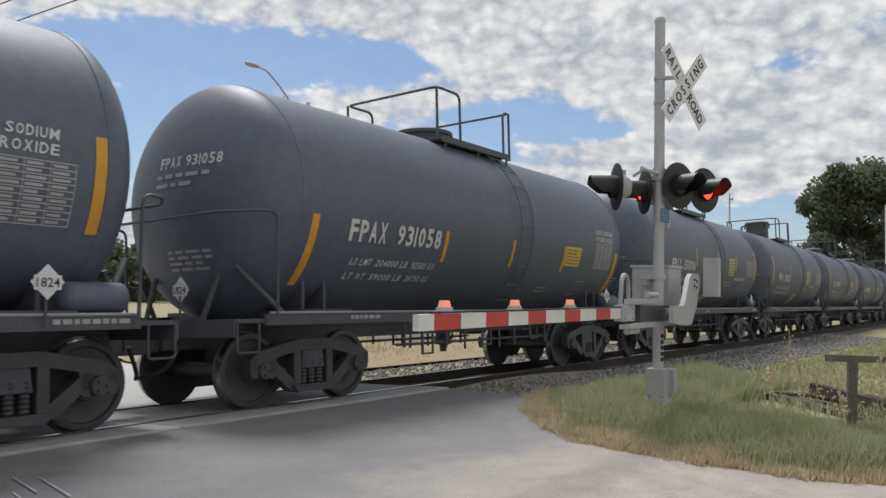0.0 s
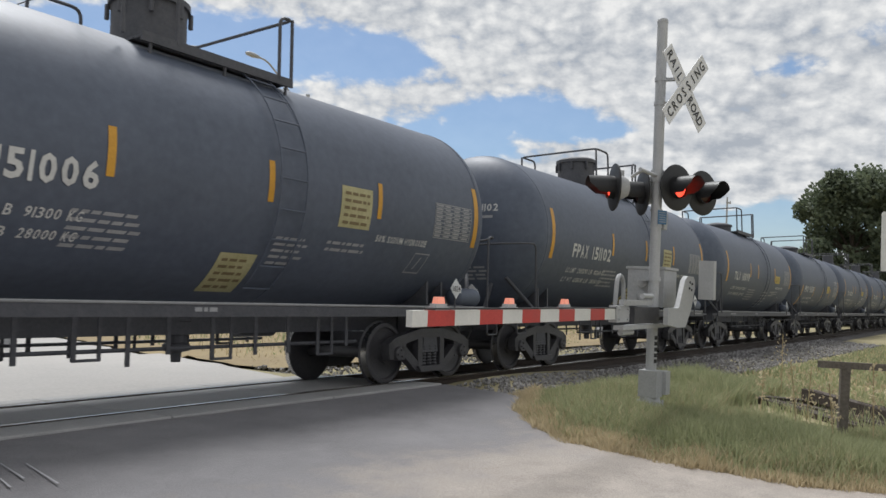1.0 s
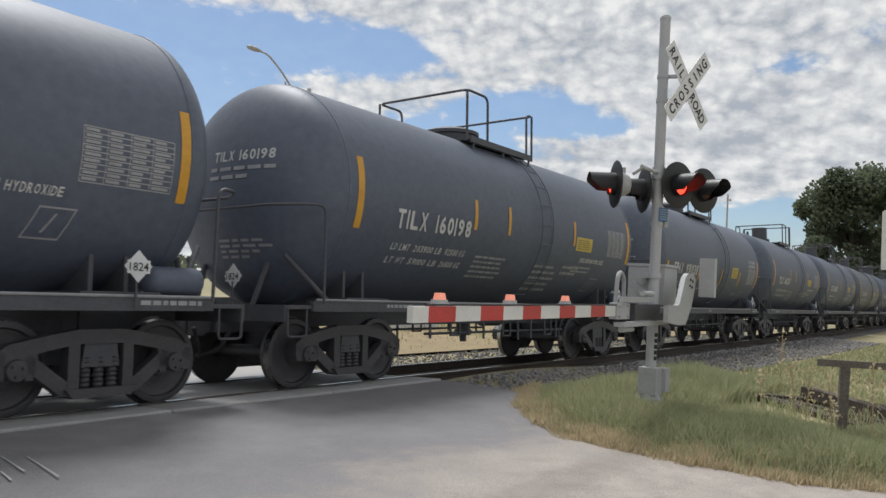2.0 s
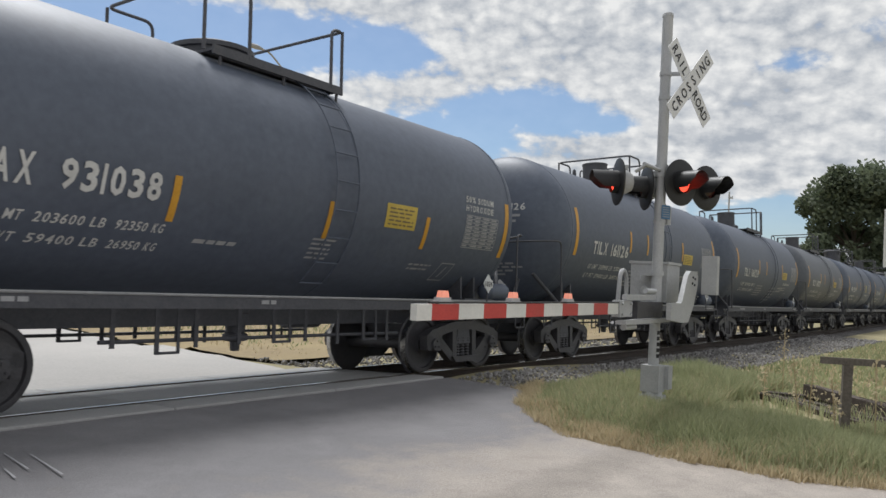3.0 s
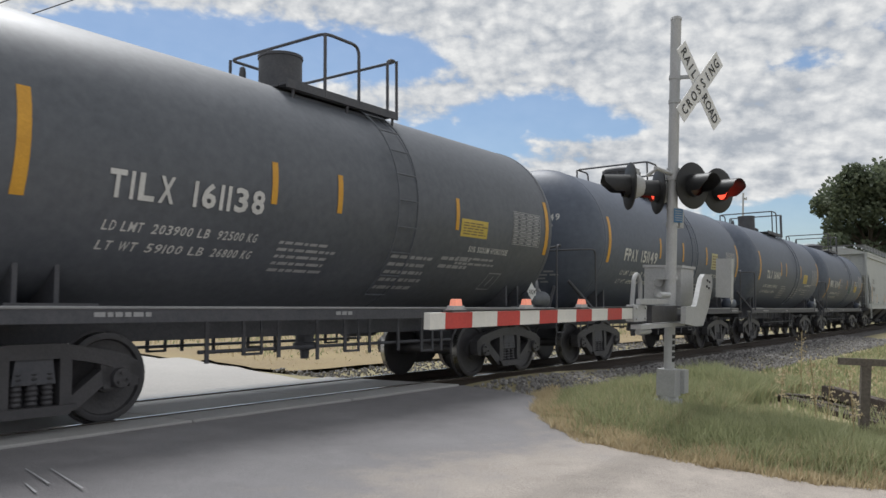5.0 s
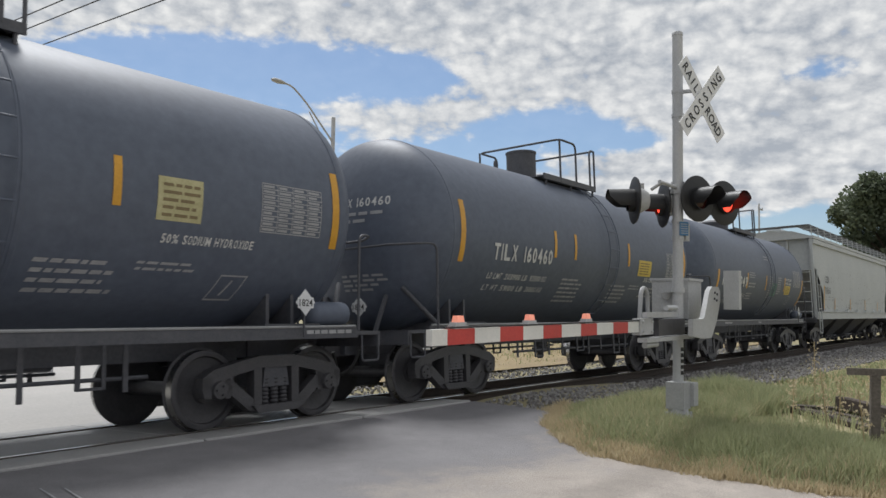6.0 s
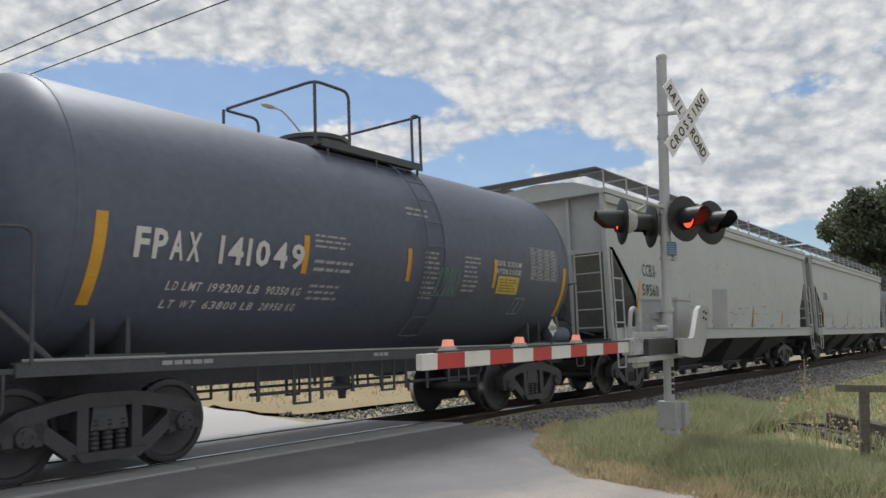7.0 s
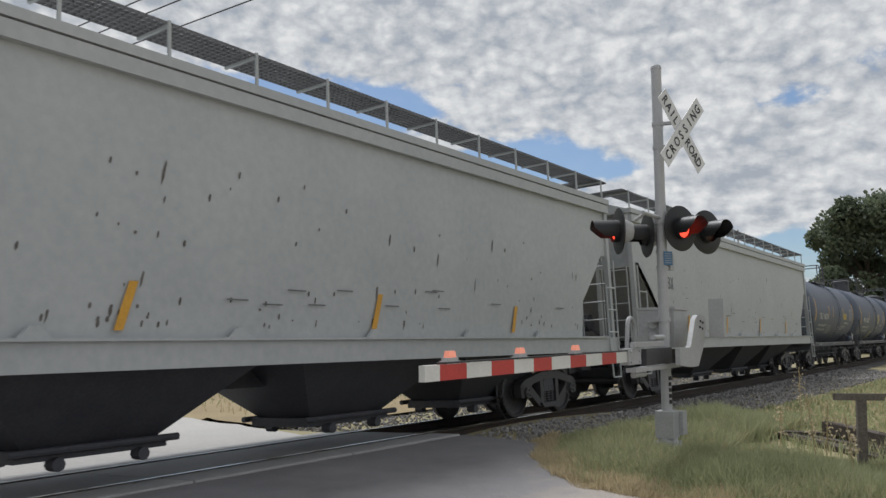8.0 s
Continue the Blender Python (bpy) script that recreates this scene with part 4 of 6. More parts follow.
W = lambda a, b, c, d: [("LD LMT", a + " LB", b + " KG"), ("LT WT", c + " LB", d + " KG")]
OLD_BOX = [(1.57, 2.2, 2.16, 2.69, DECAL_PALE), (-0.17, 0.39, 1.3, 1.73, DECAL_PALE)]
CARS = [
    spec(1, "FPAX 931044", W("204000", "92580", "59000", "26750"), "low", label=LABEL_DULL, strip=(1.50, 2.36), mark_x=-4.08, mark_w=2.08, mark_h=0.29, mark_k=1.05, digit_w=1.08, ticks=(-1.8, 0.31, 2.35), tick_w=(1.9, 2.36), decals=[(1.56, 2.27, 2.14, 2.47, DECAL)], words=[("50% SODIUM", 3.6, 2.70, 0.10, 0.85), ("HYDROXIDE", 3.6, 2.56, 0.10, 0.85)], blocks=[(0.25, 0.73, 1.64, 1.92, 5)], table=(3.65, 4.63, 1.95, 2.5), rear_strip=(1.9, 2.8)),
    spec(2, "FPAX 931058", W("204000", "92580", "59000", "26750"), "low", label=LABEL_DULL, strip=(1.50, 2.36), mark_x=-4.08, mark_w=2.08, mark_h=0.29, mark_k=1.05, digit_w=1.08, ticks=(-1.8, 0.31, 2.35), tick_w=(1.9, 2.36), decals=[(2.41, 3.08, 2.01, 2.38, DECAL)], words=[("50% SODIUM", 3.78, 2.70, 0.10, 0.85), ("HYDROXIDE", 3.78, 2.56, 0.10, 0.85)], blocks=[(1.75, 2.26, 1.5, 1.62, 2)], table=(3.79, 4.67, 2.01, 2.53)),
    spec(3, "FPAX 151006", W("201300", "91300", "61700", "28000"), decals=OLD_BOX, rail_x=-1.32, mark_x=-3.84, ticks=(-1.77, 0.33, 2.37), table=(3.72, 4.73, 2.19, 2.7), panel=(3.33, 3.7, 1.65, 1.94), words=[("50% SODIUM HYDROXIDE", 2.39, 2.03, 0.095, 1.21)], blocks=[(-2.1, -1.16, 1.65, 2.04, 5), (0.55, 1.13, 1.63, 1.99, 5), (1.45, 2.24, 1.84, 2.01, 2)]),
    spec(4, "FPAX 151102", W("201200", "91260", "61800", "28050"), decals=OLD_BOX, rail_x=-1.32, mark_x=-3.84, ticks=(-1.77, 0.33, 2.37), table=(3.72, 4.73, 2.19, 2.7), panel=(3.33, 3.7, 1.65, 1.94), words=[("50% SODIUM HYDROXIDE", 2.39, 2.03, 0.095, 1.21)], blocks=[(-2.1, -1.16, 1.65, 2.04, 5), (0.55, 1.13, 1.63, 1.99, 5), (1.45, 2.24, 1.84, 2.01, 2)]),
    spec(5, "TILX 160198", W("203900", "92500", "59100", "26800"), "low", label=LABEL_DULL),
    spec(6, "FPAX 931038", W("203600", "92350", "59400", "26950"), "low", label=LABEL_DULL, strip=(1.50, 2.36), mark_x=-4.23, mark_w=2.08, mark_h=0.29, mark_k=1.05, digit_w=1.08, ticks=(-1.93, 0.44, 2.57), tick_w=(1.9, 2.36), decals=[(1.56, 2.27, 2.14, 2.47, DECAL)], words=[("50% SODIUM", 3.57, 2.70, 0.10, 0.85), ("HYDROXIDE", 3.57, 2.56, 0.10, 0.85)], blocks=[(0.25, 0.73, 1.64, 1.92, 5), (2.47, 3.09, 1.6, 1.72, 2), (-1.54, -0.77, 1.7, 1.8, 1)], table=(3.61, 4.59, 2, 2.5), rear_strip=(1.9, 2.8)),
    spec(7, "TILX 161126", W("203900", "92500", "59100", "26800"), "small", handwheel=True),
    spec(8, "TILX 161128", W("203900", "92500", "59100", "26800"), "small"),
    spec(9, "TILX 161138", W("203900", "92500", "59100", "26800"), "small", paint=TANK_PAINT_OLD),
    spec(10, "FPAX 151149", W("201100", "91200", "61900", "28100"), decals=[(2.30, 2.85, 2.24, 2.68, DECAL_PALE)], blocks=NOTE_B, ticks=(-1.75, -0.10, 1.85), words=[("50% SODIUM HYDROXIDE", 2.40, 2.02, 0.10, 1.21)]),
    spec(11, "TILX 160460", W("203900", "92500", "59100", "26800"), "small", handwheel=True, mark_x=-3.86, ticks=(-1.78, -0.98, 1.52), decals=[(2.07, 2.78, 2.15, 2.49, DECAL)], words=[("50% SODIUM HYDROXIDE", 2.48, 2.03, 0.095, 1.21)], table=(3.7, 4.73, 2.11, 2.73), panel=(3.5, 3.91, 1.62, 1.9), blocks=[(-1.33, -0.42, 1.55, 2.01, 6), (0.87, 1.73, 1.56, 1.96, 5), (1.8, 2.37, 1.85, 1.97, 2), (2.47, 3.4, 1.7, 1.95, 3)]),
    spec(12, "FPAX 141049", W("199200", "90350", "63800", "28950"), "low", strip=(1.67, 2.55), mark_x=-4.37, mark_w=2.14, mark_h=0.31, mark_k=1.08, digit_w=1.29, ticks=(-1.99, 0.08, 2.4), tick_w=(2.1, 2.56), decals=[(2.52, 3.21, 2.01, 2.3, DECAL)], words=[("50% SODIUM", 2.44, 2.46, 0.09, 0.8), ("HYDROXIDE", 2.44, 2.33, 0.09, 0.8)], table=(3.58, 4.59, 2.29, 2.85), panel=(3.14, 3.48, 1.69, 1.96), scrawl=(0.82, 1.38, 1.87, 2.39), blocks=[(-1.86, -1.14, 2.42, 2.62, 3), (-1.84, -1.06, 2.13, 2.32, 2), (-1.83, -1.24, 1.79, 2.01, 3), (0.44, 0.82, 1.86, 2.58, 10), (1.48, 1.95, 2, 2.58, 8), (0.1, 0.72, 3.05, 3.22, 2)]),
]


# ---- covered hoppers ----
HH, HS = 9.1, 1.6      # half length of the side, half width


def flat_letters(text, x0, z0, height, width, y, lean=0.0, bold=0.0):
    vs, fs, wd = gothic(text, height, bold)
    bm = bmesh.new()
    pts = [bm.verts.new((x0 + a * width / wd + lean * b, y, z0 + b)) for a, b in vs]
    for f in fs:
        bm.faces.new([pts[i] for i in f])
    return bm


def hopper_car(seed, words, label):
    rnd = random.Random(seed)
    car = tagged(new("covered_hopper"), label, "hopper car", "covered hoppers of the train")
    for s in (-1, 1):
        bm = bmesh.new()
        # side sheet with the cut-away corners, gently bowed out
        cols = [(-HH, 3.14), (-HH + 0.37, 3.14)] + [(-HH + 0.37 + 1.03 * i / 4, 3.14 - 0.99 * i / 4) for i in range(1, 5)] + [(-HH + 1.45, 1.40)]
        cols += [(-HH + 1.45 + (2 * HH - 2.9) * i / 12, 1.40) for i in range(1, 12)]
        cols += [(-a, b) for a, b in cols[:7][::-1]]
        rows = []
        for x, z0 in cols:
            rows.append([])
            for k in range(6):
                z = z0 + (4.28 - z0) * k / 5
                bow = 0.05 * math.sin((z - 1.4) / 2.96 * math.pi) * min(1, max(0, (HH - abs(x)) / 1.0))
                rows[-1].append(bm.verts.new((x, s * (HS - 0.06 + bow), z)))
        for a, b in zip(rows, rows[1:]):
            for k in range(5):
                bm.faces.new((a[k], b[k], b[k + 1], a[k + 1]))
        part("side_sheet", bm, HOPPER, car, soft=30)
        bm = bmesh.new()
        box(bm, (0, s * (HS - 0.02), 4.32), (2 * HH + 0.1, 0.14, 0.11))
        box(bm, (0, s * (HS - 0.01), 4.16), (2 * HH, 0.09, 0.17))
        part("top_chord", bm, HOPPER, car, bevel=0.015)
        bm = bmesh.new()
        box(bm, (0, s * (HS - 0.02), 1.29), (2 * HH + 0.1, 0.10, 0.28))
        box(bm, (0, s * (HS + 0.02), 1.44), (2 * HH - 1.0, 0.12, 0.03))
        part("side_sill", bm, HOPPER, car, bevel=0.01)
        for i in range(7):
            bm = bmesh.new()
            x = -7.69 + 2.25 * i
            slab(bm, [(x - 0.16, 1.45), (x + 0.16, 1.45), (x + 0.05, 1.56), (x - 0.05, 1.56)], 0.05, Matrix.Translation((0, s * (HS + 0.03) - 0.025, 0)))
            part("gusset", bm, HOPPER, car)
        # end posts
        for e in (-1, 1):
            bm = bmesh.new()
            box(bm, (e * (HH - 0.05), s * (HS - 0.06), 2.78), (0.13, 0.10, 3.2))
            part("end_post", bm, HOPPER, car, bevel=0.01)
            lines = []
            for x in (HH - 0.02, HH - 0.46):
                lines.append([(e * x, s * (HS + 0.07), 0.62 if x > HH - 0.3 else 1.5), (e * x, s * (HS + 0.07), 3.05 if x > HH - 0.3 else 2.5)])
            for k in range(5):
                z = 0.62 + k * 0.46
                lines.append([(e * (HH - 0.02), s * (HS + 0.07), z), (e * (HH - 0.46 if z > 1.2 else HH - 0.38), s * (HS + 0.07), z)])
            lines.append([(e * (HH - 0.38), s * (HS + 0.07), 0.62), (e * (HH - 0.46), s * (HS + 0.07), 1.5)])
            for line in lines:
                pipe_part("ladder_bar", [line], 0.018, car, HOPPER, n=6)
            lines = []
            for yy in (HS - 0.15, HS - 0.75):
                lines.append([(e * (HH + 0.07), s * yy, 1.2), (e * (HH + 0.07), s * yy, 3.05)])
            for k in range(5):
                lines.append([(e * (HH + 0.07), s * (HS - 0.15), 1.45 + 0.38 * k), (e * (HH + 0.07), s * (HS - 0.75), 1.45 + 0.38 * k)])
            for line in lines:
                pipe_part("end_ladder_bar", [line], 0.016, car, HOPPER, n=6)
        # dirt runs and strips on the side
        bm = bmesh.new()
        for k in range(120):
            x = rnd.choice((-6.4, -4.6, -2.6, -2.0, 0.1, 2.2, 5.6)) + rnd.gauss(0, 0.55) if k % 3 else rnd.uniform(-HH + 1.9, HH - 1.6)
            z = 1.55 + 1.7 * rnd.random() ** 2.4
            w, h = rnd.uniform(0.008, 0.026), rnd.uniform(0.03, 0.10) if k % 6 else rnd.uniform(0.14, 0.30)
            y = s * (HS - 0.06 + 0.05 * math.sin((z - 1.4) / 2.96 * math.pi) + 0.006)
            q = [bm.verts.new((x + a, y, z + b)) for a, b in ((0.25 * h, h), (0.22 * h + w, h * 0.85), (0.1 * h + w * 1.1, h * 0.3), (w * 0.5, 0), (0.1 * h - w * 0.3, h * 0.5))]
            bm.faces.new(q)
        part("side_grime", bm, HOPPER_DIRT, car, "dark drips and scuffs", soft=0)["kind"] = "stuff"
        for x, rise in ((-7.82, 0.95), (-5.78, 0.46), (-2.42, 0.48), (1.28, 0.50), (4.88, 0.44)):
            bm = bmesh.new()
            q = [bm.verts.new((x + a, s * (HS - 0.02 + 0.008), 1.53 + z)) for a, z in ((0, 0), (0.10, 0), (0.10 + 0.34 * rise, rise), (0.34 * rise, rise))]
            bm.faces.new(q)
            part("reflective_strip", bm, ORANGE, car, soft=0)
    # ends: upright sheet above, slope sheet below
    for e in (-1, 1):
        bm = bmesh.new()
        box(bm, (e * (HH - 0.30), 0, 3.75), (0.04, 2 * HS - 0.2, 1.3))
        part("end_sheet", bm, HOPPER, car)
        # the slope sheet's shade is put into its darker, grimy grey
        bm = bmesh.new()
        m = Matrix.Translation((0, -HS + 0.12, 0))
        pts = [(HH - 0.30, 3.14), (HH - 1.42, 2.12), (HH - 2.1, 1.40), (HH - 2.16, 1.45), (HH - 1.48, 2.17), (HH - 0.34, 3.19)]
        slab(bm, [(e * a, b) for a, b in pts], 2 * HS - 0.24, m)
        part("slope_sheet", bm, BAKED_GREY, car, "grimy dark grey sloping sheet")
        bm = bmesh.new()
        for k in range(9):
            box(bm, (e * (HH - 0.35 + 0.07 * k), 0, 4.79), (0.014, 3.1, 0.035))
        for k in range(40):
            box(bm, (e * (HH - 0.07), -1.5 + 3.0 * k / 39, 4.79), (0.60, 0.014, 0.03))
        part("end_running_board", bm, MESH_GREY, car, "open steel grating walkway", soft=0)
        bm = bmesh.new()
        for y in (-0.62, 0.62):
            box(bm, (e * (HH - 0.22), y, 2.7), (0.10, 0.08, 3.2))
        box(bm, (e * (HH - 0.20), 0, 3.1), (0.08, 2 * HS - 0.2, 0.10))
        part("end_frame", bm, HOPPER, car, bevel=0.01)
        bm = bmesh.new()
        box(bm, (e * (HH - 0.6), 0, 1.17), (1.5, 2 * HS - 0.1, 0.08))
        box(bm, (e * (HH + 0.0), 0, 0.95), (0.5, 0.5, 0.4))
        box(bm, (e * (HH + 0.02), 0, 1.12), (0.12, 2 * HS - 0.05, 0.20))
        part("end_sill", bm, UNDER, car, bevel=0.01)
        bm = bmesh.new()
        box(bm, (e * (HH + 0.30), 0, 0.83), (0.55, 0.20, 0.22))
        box(bm, (e * (HH + 0.50), 0.03, 0.83), (0.20, 0.30, 0.28))
        part("coupler", bm, CAST, car, bevel=0.03)
        bm = bmesh.new()
        lathe(bm, (e * (HH - 0.55), -0.2, 1.85), (0, 1, 0), [(0, 0.05), (0.02, 0.20), (0.75, 0.20), (0.77, 0.05)], 16)
        box(bm, (e * (HH - 0.9), 0.6, 1.6), (0.30, 0.36, 0.30))
        tube(bm, bent([(e * (HH - 0.5), -0.1, 1.8), (e * (HH - 0.5), -0.6, 1.4), (e * (HH - 0.4), -1.0, 1.3)], 0.2), 0.025)
        part("brake_gear", bm, UNDER, car)
    # roof and running boards on stanchions
    bm = bmesh.new()
    pts = [(-HS + 0.03, 4.36), (-0.9, 4.60), (0, 4.68), (0.9, 4.60), (HS - 0.03, 4.36), (HS - 0.03, 4.29), (-HS + 0.03, 4.29)]
    slab(bm, pts, 2 * HH, Matrix.Translation((HH, 0, 0)) @ pose(0, 0, 0, 0, 0, 90))
    part("roof", bm, HOPPER, car)
    bm = bmesh.new()
    box(bm, (0, 0, 4.74), (2 * HH - 1.6, 0.55, 0.16))
    part("hatch_trough", bm, HOPPER, car, bevel=0.03)
    for s in (-1, 1):
        bm = bmesh.new()
        for k in range(7):
            box(bm, (0, s * (1.02 + 0.085 * k), 4.79), (2 * HH + 0.3, 0.014, 0.035))
        for i in range(230):
            box(bm, (-HH - 0.14 + i * (2 * HH + 0.28) / 229, s * 1.275, 4.79), (0.014, 0.54, 0.03))
        part("running_board", bm, MESH_GREY, car, "open steel grating walkway", soft=0)
        for i in range(16):
            x = -HH + 0.1 + i * (2 * HH - 0.2) / 15
            bm = bmesh.new()
            box(bm, (x, s * 1.56, 4.61), (0.035, 0.025, 0.40))
            box(bm, (x, s * 1.28, 4.76), (0.035, 0.56, 0.03))
            part("stanchion", bm, HOPPER, car)
    # discharge chutes
    for i in range(4):
        x = (-5.55, -1.95, 1.95, 5.55)[i]
        bm = bmesh.new()
        lo = [bm.verts.new((x + a, b, 0.42)) for a, b in ((-0.75, -0.5), (0.75, -0.5), (0.75, 0.5), (-0.75, 0.5))]
        hi = [bm.verts.new((x + a, b, 1.30)) for a, b in ((-1.75, -1.4), (1.75, -1.4), (1.75, 1.4), (-1.75, 1.4))]
        bridge(bm, lo, hi)
        bm.faces.new(lo[::-1]), bm.faces.new(hi)
        ch = part("discharge_chute", bm, UNDER, car, "dirty dark sloping chute", soft=0)
        bm = bmesh.new()
        box(bm, (x, 0, 0.36), (1.7, 1.1, 0.12))
        for y in (-0.62, 0.62):
            cyl(bm, (x - 0.95, y, 0.40), (x + 0.95, y, 0.40), 0.04, n=8)
            cyl(bm, (x - 0.45, y * 0.8, 0.26), (x - 0.45, y * 1.05, 0.26), 0.07, n=10)
            cyl(bm, (x + 0.5, y * 0.8, 0.26), (x + 0.5, y * 1.05, 0.26), 0.07, n=10)
        part("gate", bm, UNDER, ch)
    bm = bmesh.new()
    box(bm, (0, 0, 0.98), (2 * HH, 0.4, 0.22))
    part("centre_sill", bm, UNDER, car)
    truck(car, -7.05), truck(car, 7.05)
    for x in (-7.93, -6.17, 6.17, 7.93):
        wheelset(car, x)
    y = -(HS - 0.01 + 0.008)
    for text, x0, z0, h, w in words:
        part("reporting_mark", flat_letters(text, x0, z0, h, w, y), SIGN_BLACK, car, "black stencilled lettering", soft=0)
    bm = bmesh.new()
    for i in range(9):
        for k in range(2):
            x0 = -7.5 + (i % 3) * 0.62 if i < 3 else rnd.uniform(-5, 7)
            z = (2.02 - 0.10 * k) if i < 3 else 1.95 + rnd.uniform(-0.15, 0.2)
            q = [bm.verts.new((x0 + a, y, z + b)) for a, b in ((0, 0), (0.30, 0), (0.30, 0.018), (0, 0.018))]
            bm.faces.new(q)
    for a in ((-5.75, 2.42, 0.18, 0.012), (-5.75, 2.70, 0.18, 0.012)):
        q = [bm.verts.new((a[0] + u, y, a[1] + v)) for u, v in ((0, 0), (a[2], 0), (a[2], a[3]), (0, a[3]))]
        bm.faces.new(q)
    part("small_writing", bm, MESH_GREY, car, soft=0)["kind"] = "stuff"
    return car


# ---- crossing signal ----
MX, MY = 11.85, 4.10
FACE = pose(MX, MY, 0, 0, 0, -16)          # the front of the crossbuck and lamps: local -y looks down the road


def blade_letters(text, along0, along1, height, turn, y):
    vs, fs, wd = letters(text, height, 0.8, 0.02)
    bm = bmesh.new()
    k = (along1 - along0) / wd
    m = pose(0, 0, 0, 0, turn, 0)
    pts = [bm.verts.new(m @ Vector((along0 + a * k, y, b - height / 2))) for a, b in vs]
    for f in fs:
        bm.faces.new([pts[i] for i in f])
    return bm


def spaced(text, a0, a1, height, turn, y):
    """Letters set apart evenly along a blade."""
    bm = bmesh.new()
    m = pose(0, 0, 0, 0, turn, 0)
    for i, ch in enumerate(text):
        vs, fs, wd = letters(ch, height, 0.85, 0.02)
        c = a0 + (a1 - a0) * (i + 0.5) / len(text)
        pts = [bm.verts.new(m @ Vector((c + a - wd / 2, y, b - height / 2))) for a, b in vs]
        for f in fs:
            bm.faces.new([pts[k] for k in f])
    return bm


def build_signal():
    sig = tagged(new("crossing_signal"), "galvanised crossing signal mast with crossbuck and red flashing lamps", "crossing signal")
    sig.location = (MX, MY, 0)

    def at(m):
        return Matrix.Translation((-MX, -MY, 0)) @ m

    bm = bmesh.new()
    cyl(bm, (0, 0, 0.15), (0, 0, 5.12), 0.068, n=24)
    lathe(bm, (0, 0, 5.10), (0, 0, 1), [(0, 0.072), (0.035, 0.072), (0.05, 0.06), (0.055, 0.01)], 24)
    part("mast", bm, GALV, sig)
    bm = bmesh.new()
    box(bm, (0.0, 0, 0.37), (0.24, 0.24, 0.34))
    box(bm, (0.18, -0.06, 0.38), (0.16, 0.22, 0.30))
    lathe(bm, (0, 0, -0.2), (0, 0, 1), [(0, 0.17), (0.30, 0.17), (0.36, 0.13), (0.42, 0.12)], 20)
    for a in range(4):
        cyl(bm, (0.17 * math.cos(a * 1.57 + 0.78), 0.17 * math.sin(a * 1.57 + 0.78), 0.05), (0.17 * math.cos(a * 1.57 + 0.78), 0.17 * math.sin(a * 1.57 + 0.78), 0.16), 0.02, n=8)
    part("junction_base", bm, ALU, sig, bevel=0.012)
    # crossbuck
    cb = FACE @ Matrix.Translation((0.10, -0.31, 4.19))
    for turn, words, hgt in ((47, (("RAIL", -0.56, -0.13), ("ROAD", 0.13, 0.56)), 0.13), (-47, (("CROSSING", -0.56, 0.56),), 0.13)):
        bm = bmesh.new()
        off = 0.0 if turn > 0 else -0.012
        slab(bm, [(-0.61, -0.115), (0.61, -0.115), (0.61, 0.115), (-0.61, 0.115)], 0.006, pose(0, off, 0, 0, turn, 0))
        bl = part("crossbuck_blade", bm, SIGN_WHITE, sig, "white crossbuck blade", soft=0)
        bl.matrix_local = at(cb)
        for text, a, b in words:
            t = part("crossbuck_lettering", spaced(text, a, b, hgt, turn, off - 0.004), SIGN_BLACK, bl, "black letters", soft=0)
    for z in (4.02, 4.34):
        bm = bmesh.new()
        cyl(bm, (0, 0, z - 0.025), (0, 0, z + 0.025), 0.078, n=20)
        box(bm, (0.05, -0.18, z), (0.05, 0.25, 0.04), pose(0, 0, 0, 0, 0, 15).to_3x3())
        part("clamp", bm, GALV, sig)
    # lamp arm and heads
    bm = bmesh.new()
    cyl(bm, (-0.62, 0, 3.06), (0.62, 0, 3.06), 0.026, n=12)
    cyl(bm, (0, 0, 2.98), (0, 0, 3.14), 0.085, n=20)
    for a in (-0.55, 0.06):
        cyl(bm, (a, 0.0, 3.06), (a, 0.14, 2.98), 0.022, n=10)
    for a in (0.12, 0.72):
        cyl(bm, (a, 0.0, 3.06), (a, -0.08, 2.98), 0.022, n=10)
    cyl(bm, (0.6, 0, 3.06), (0.74, 0, 3.06), 0.026, n=12)
    part("lamp_arm", bm, GALV, sig)
    heads = []
    for side, yaw, spread in (("front", FRONT_YAW, 0.40), ("back", BACK_YAW, 0.34)):
        for s in (-1, 1):
            base = pose(*LAMP_AT[side, s], 0, 0, yaw)
            bm = bmesh.new()
            lathe(bm, (0, 0, 0), (0, -1, 0), [(-0.20, 0.05), (-0.18, 0.11), (-0.10, 0.155), (-0.022, 0.168), (-0.01, 0.146)], 28, True)
            box(bm, (0, 0.10, 0.14), (0.05, 0.05, 0.16))
            hd = part("lamp_head", bm, ALU if side == "back" else SIGN_BLACK, sig, "signal lamp housing")
            hd.matrix_local = at(base)
            bm = bmesh.new()
            lathe(bm, (0, 0, 0), (0, -1, 0), [(-0.02, 0.14), (-0.02, 0.295), (0.0, 0.305), (0.004, 0.295), (0.004, 0.140)], 40, False)
            part("background_disc", bm, SIGN_BLACK, hd, "black background disc")
            bm = bmesh.new()
            n = 26
            prev = None
            for i in range(n + 1):
                a = radians(-35 + 250 * i / n)
                reach = 0.34 if 0.2 < i / n < 0.8 else 0.20 + 0.14 * (min(i, n - i) / n / 0.2)
                o = [bm.verts.new((r * math.cos(a), -d, r * math.sin(a))) for r, d in ((0.146, 0.0), (0.138, reach), (0.132, reach), (0.139, 0.0))]
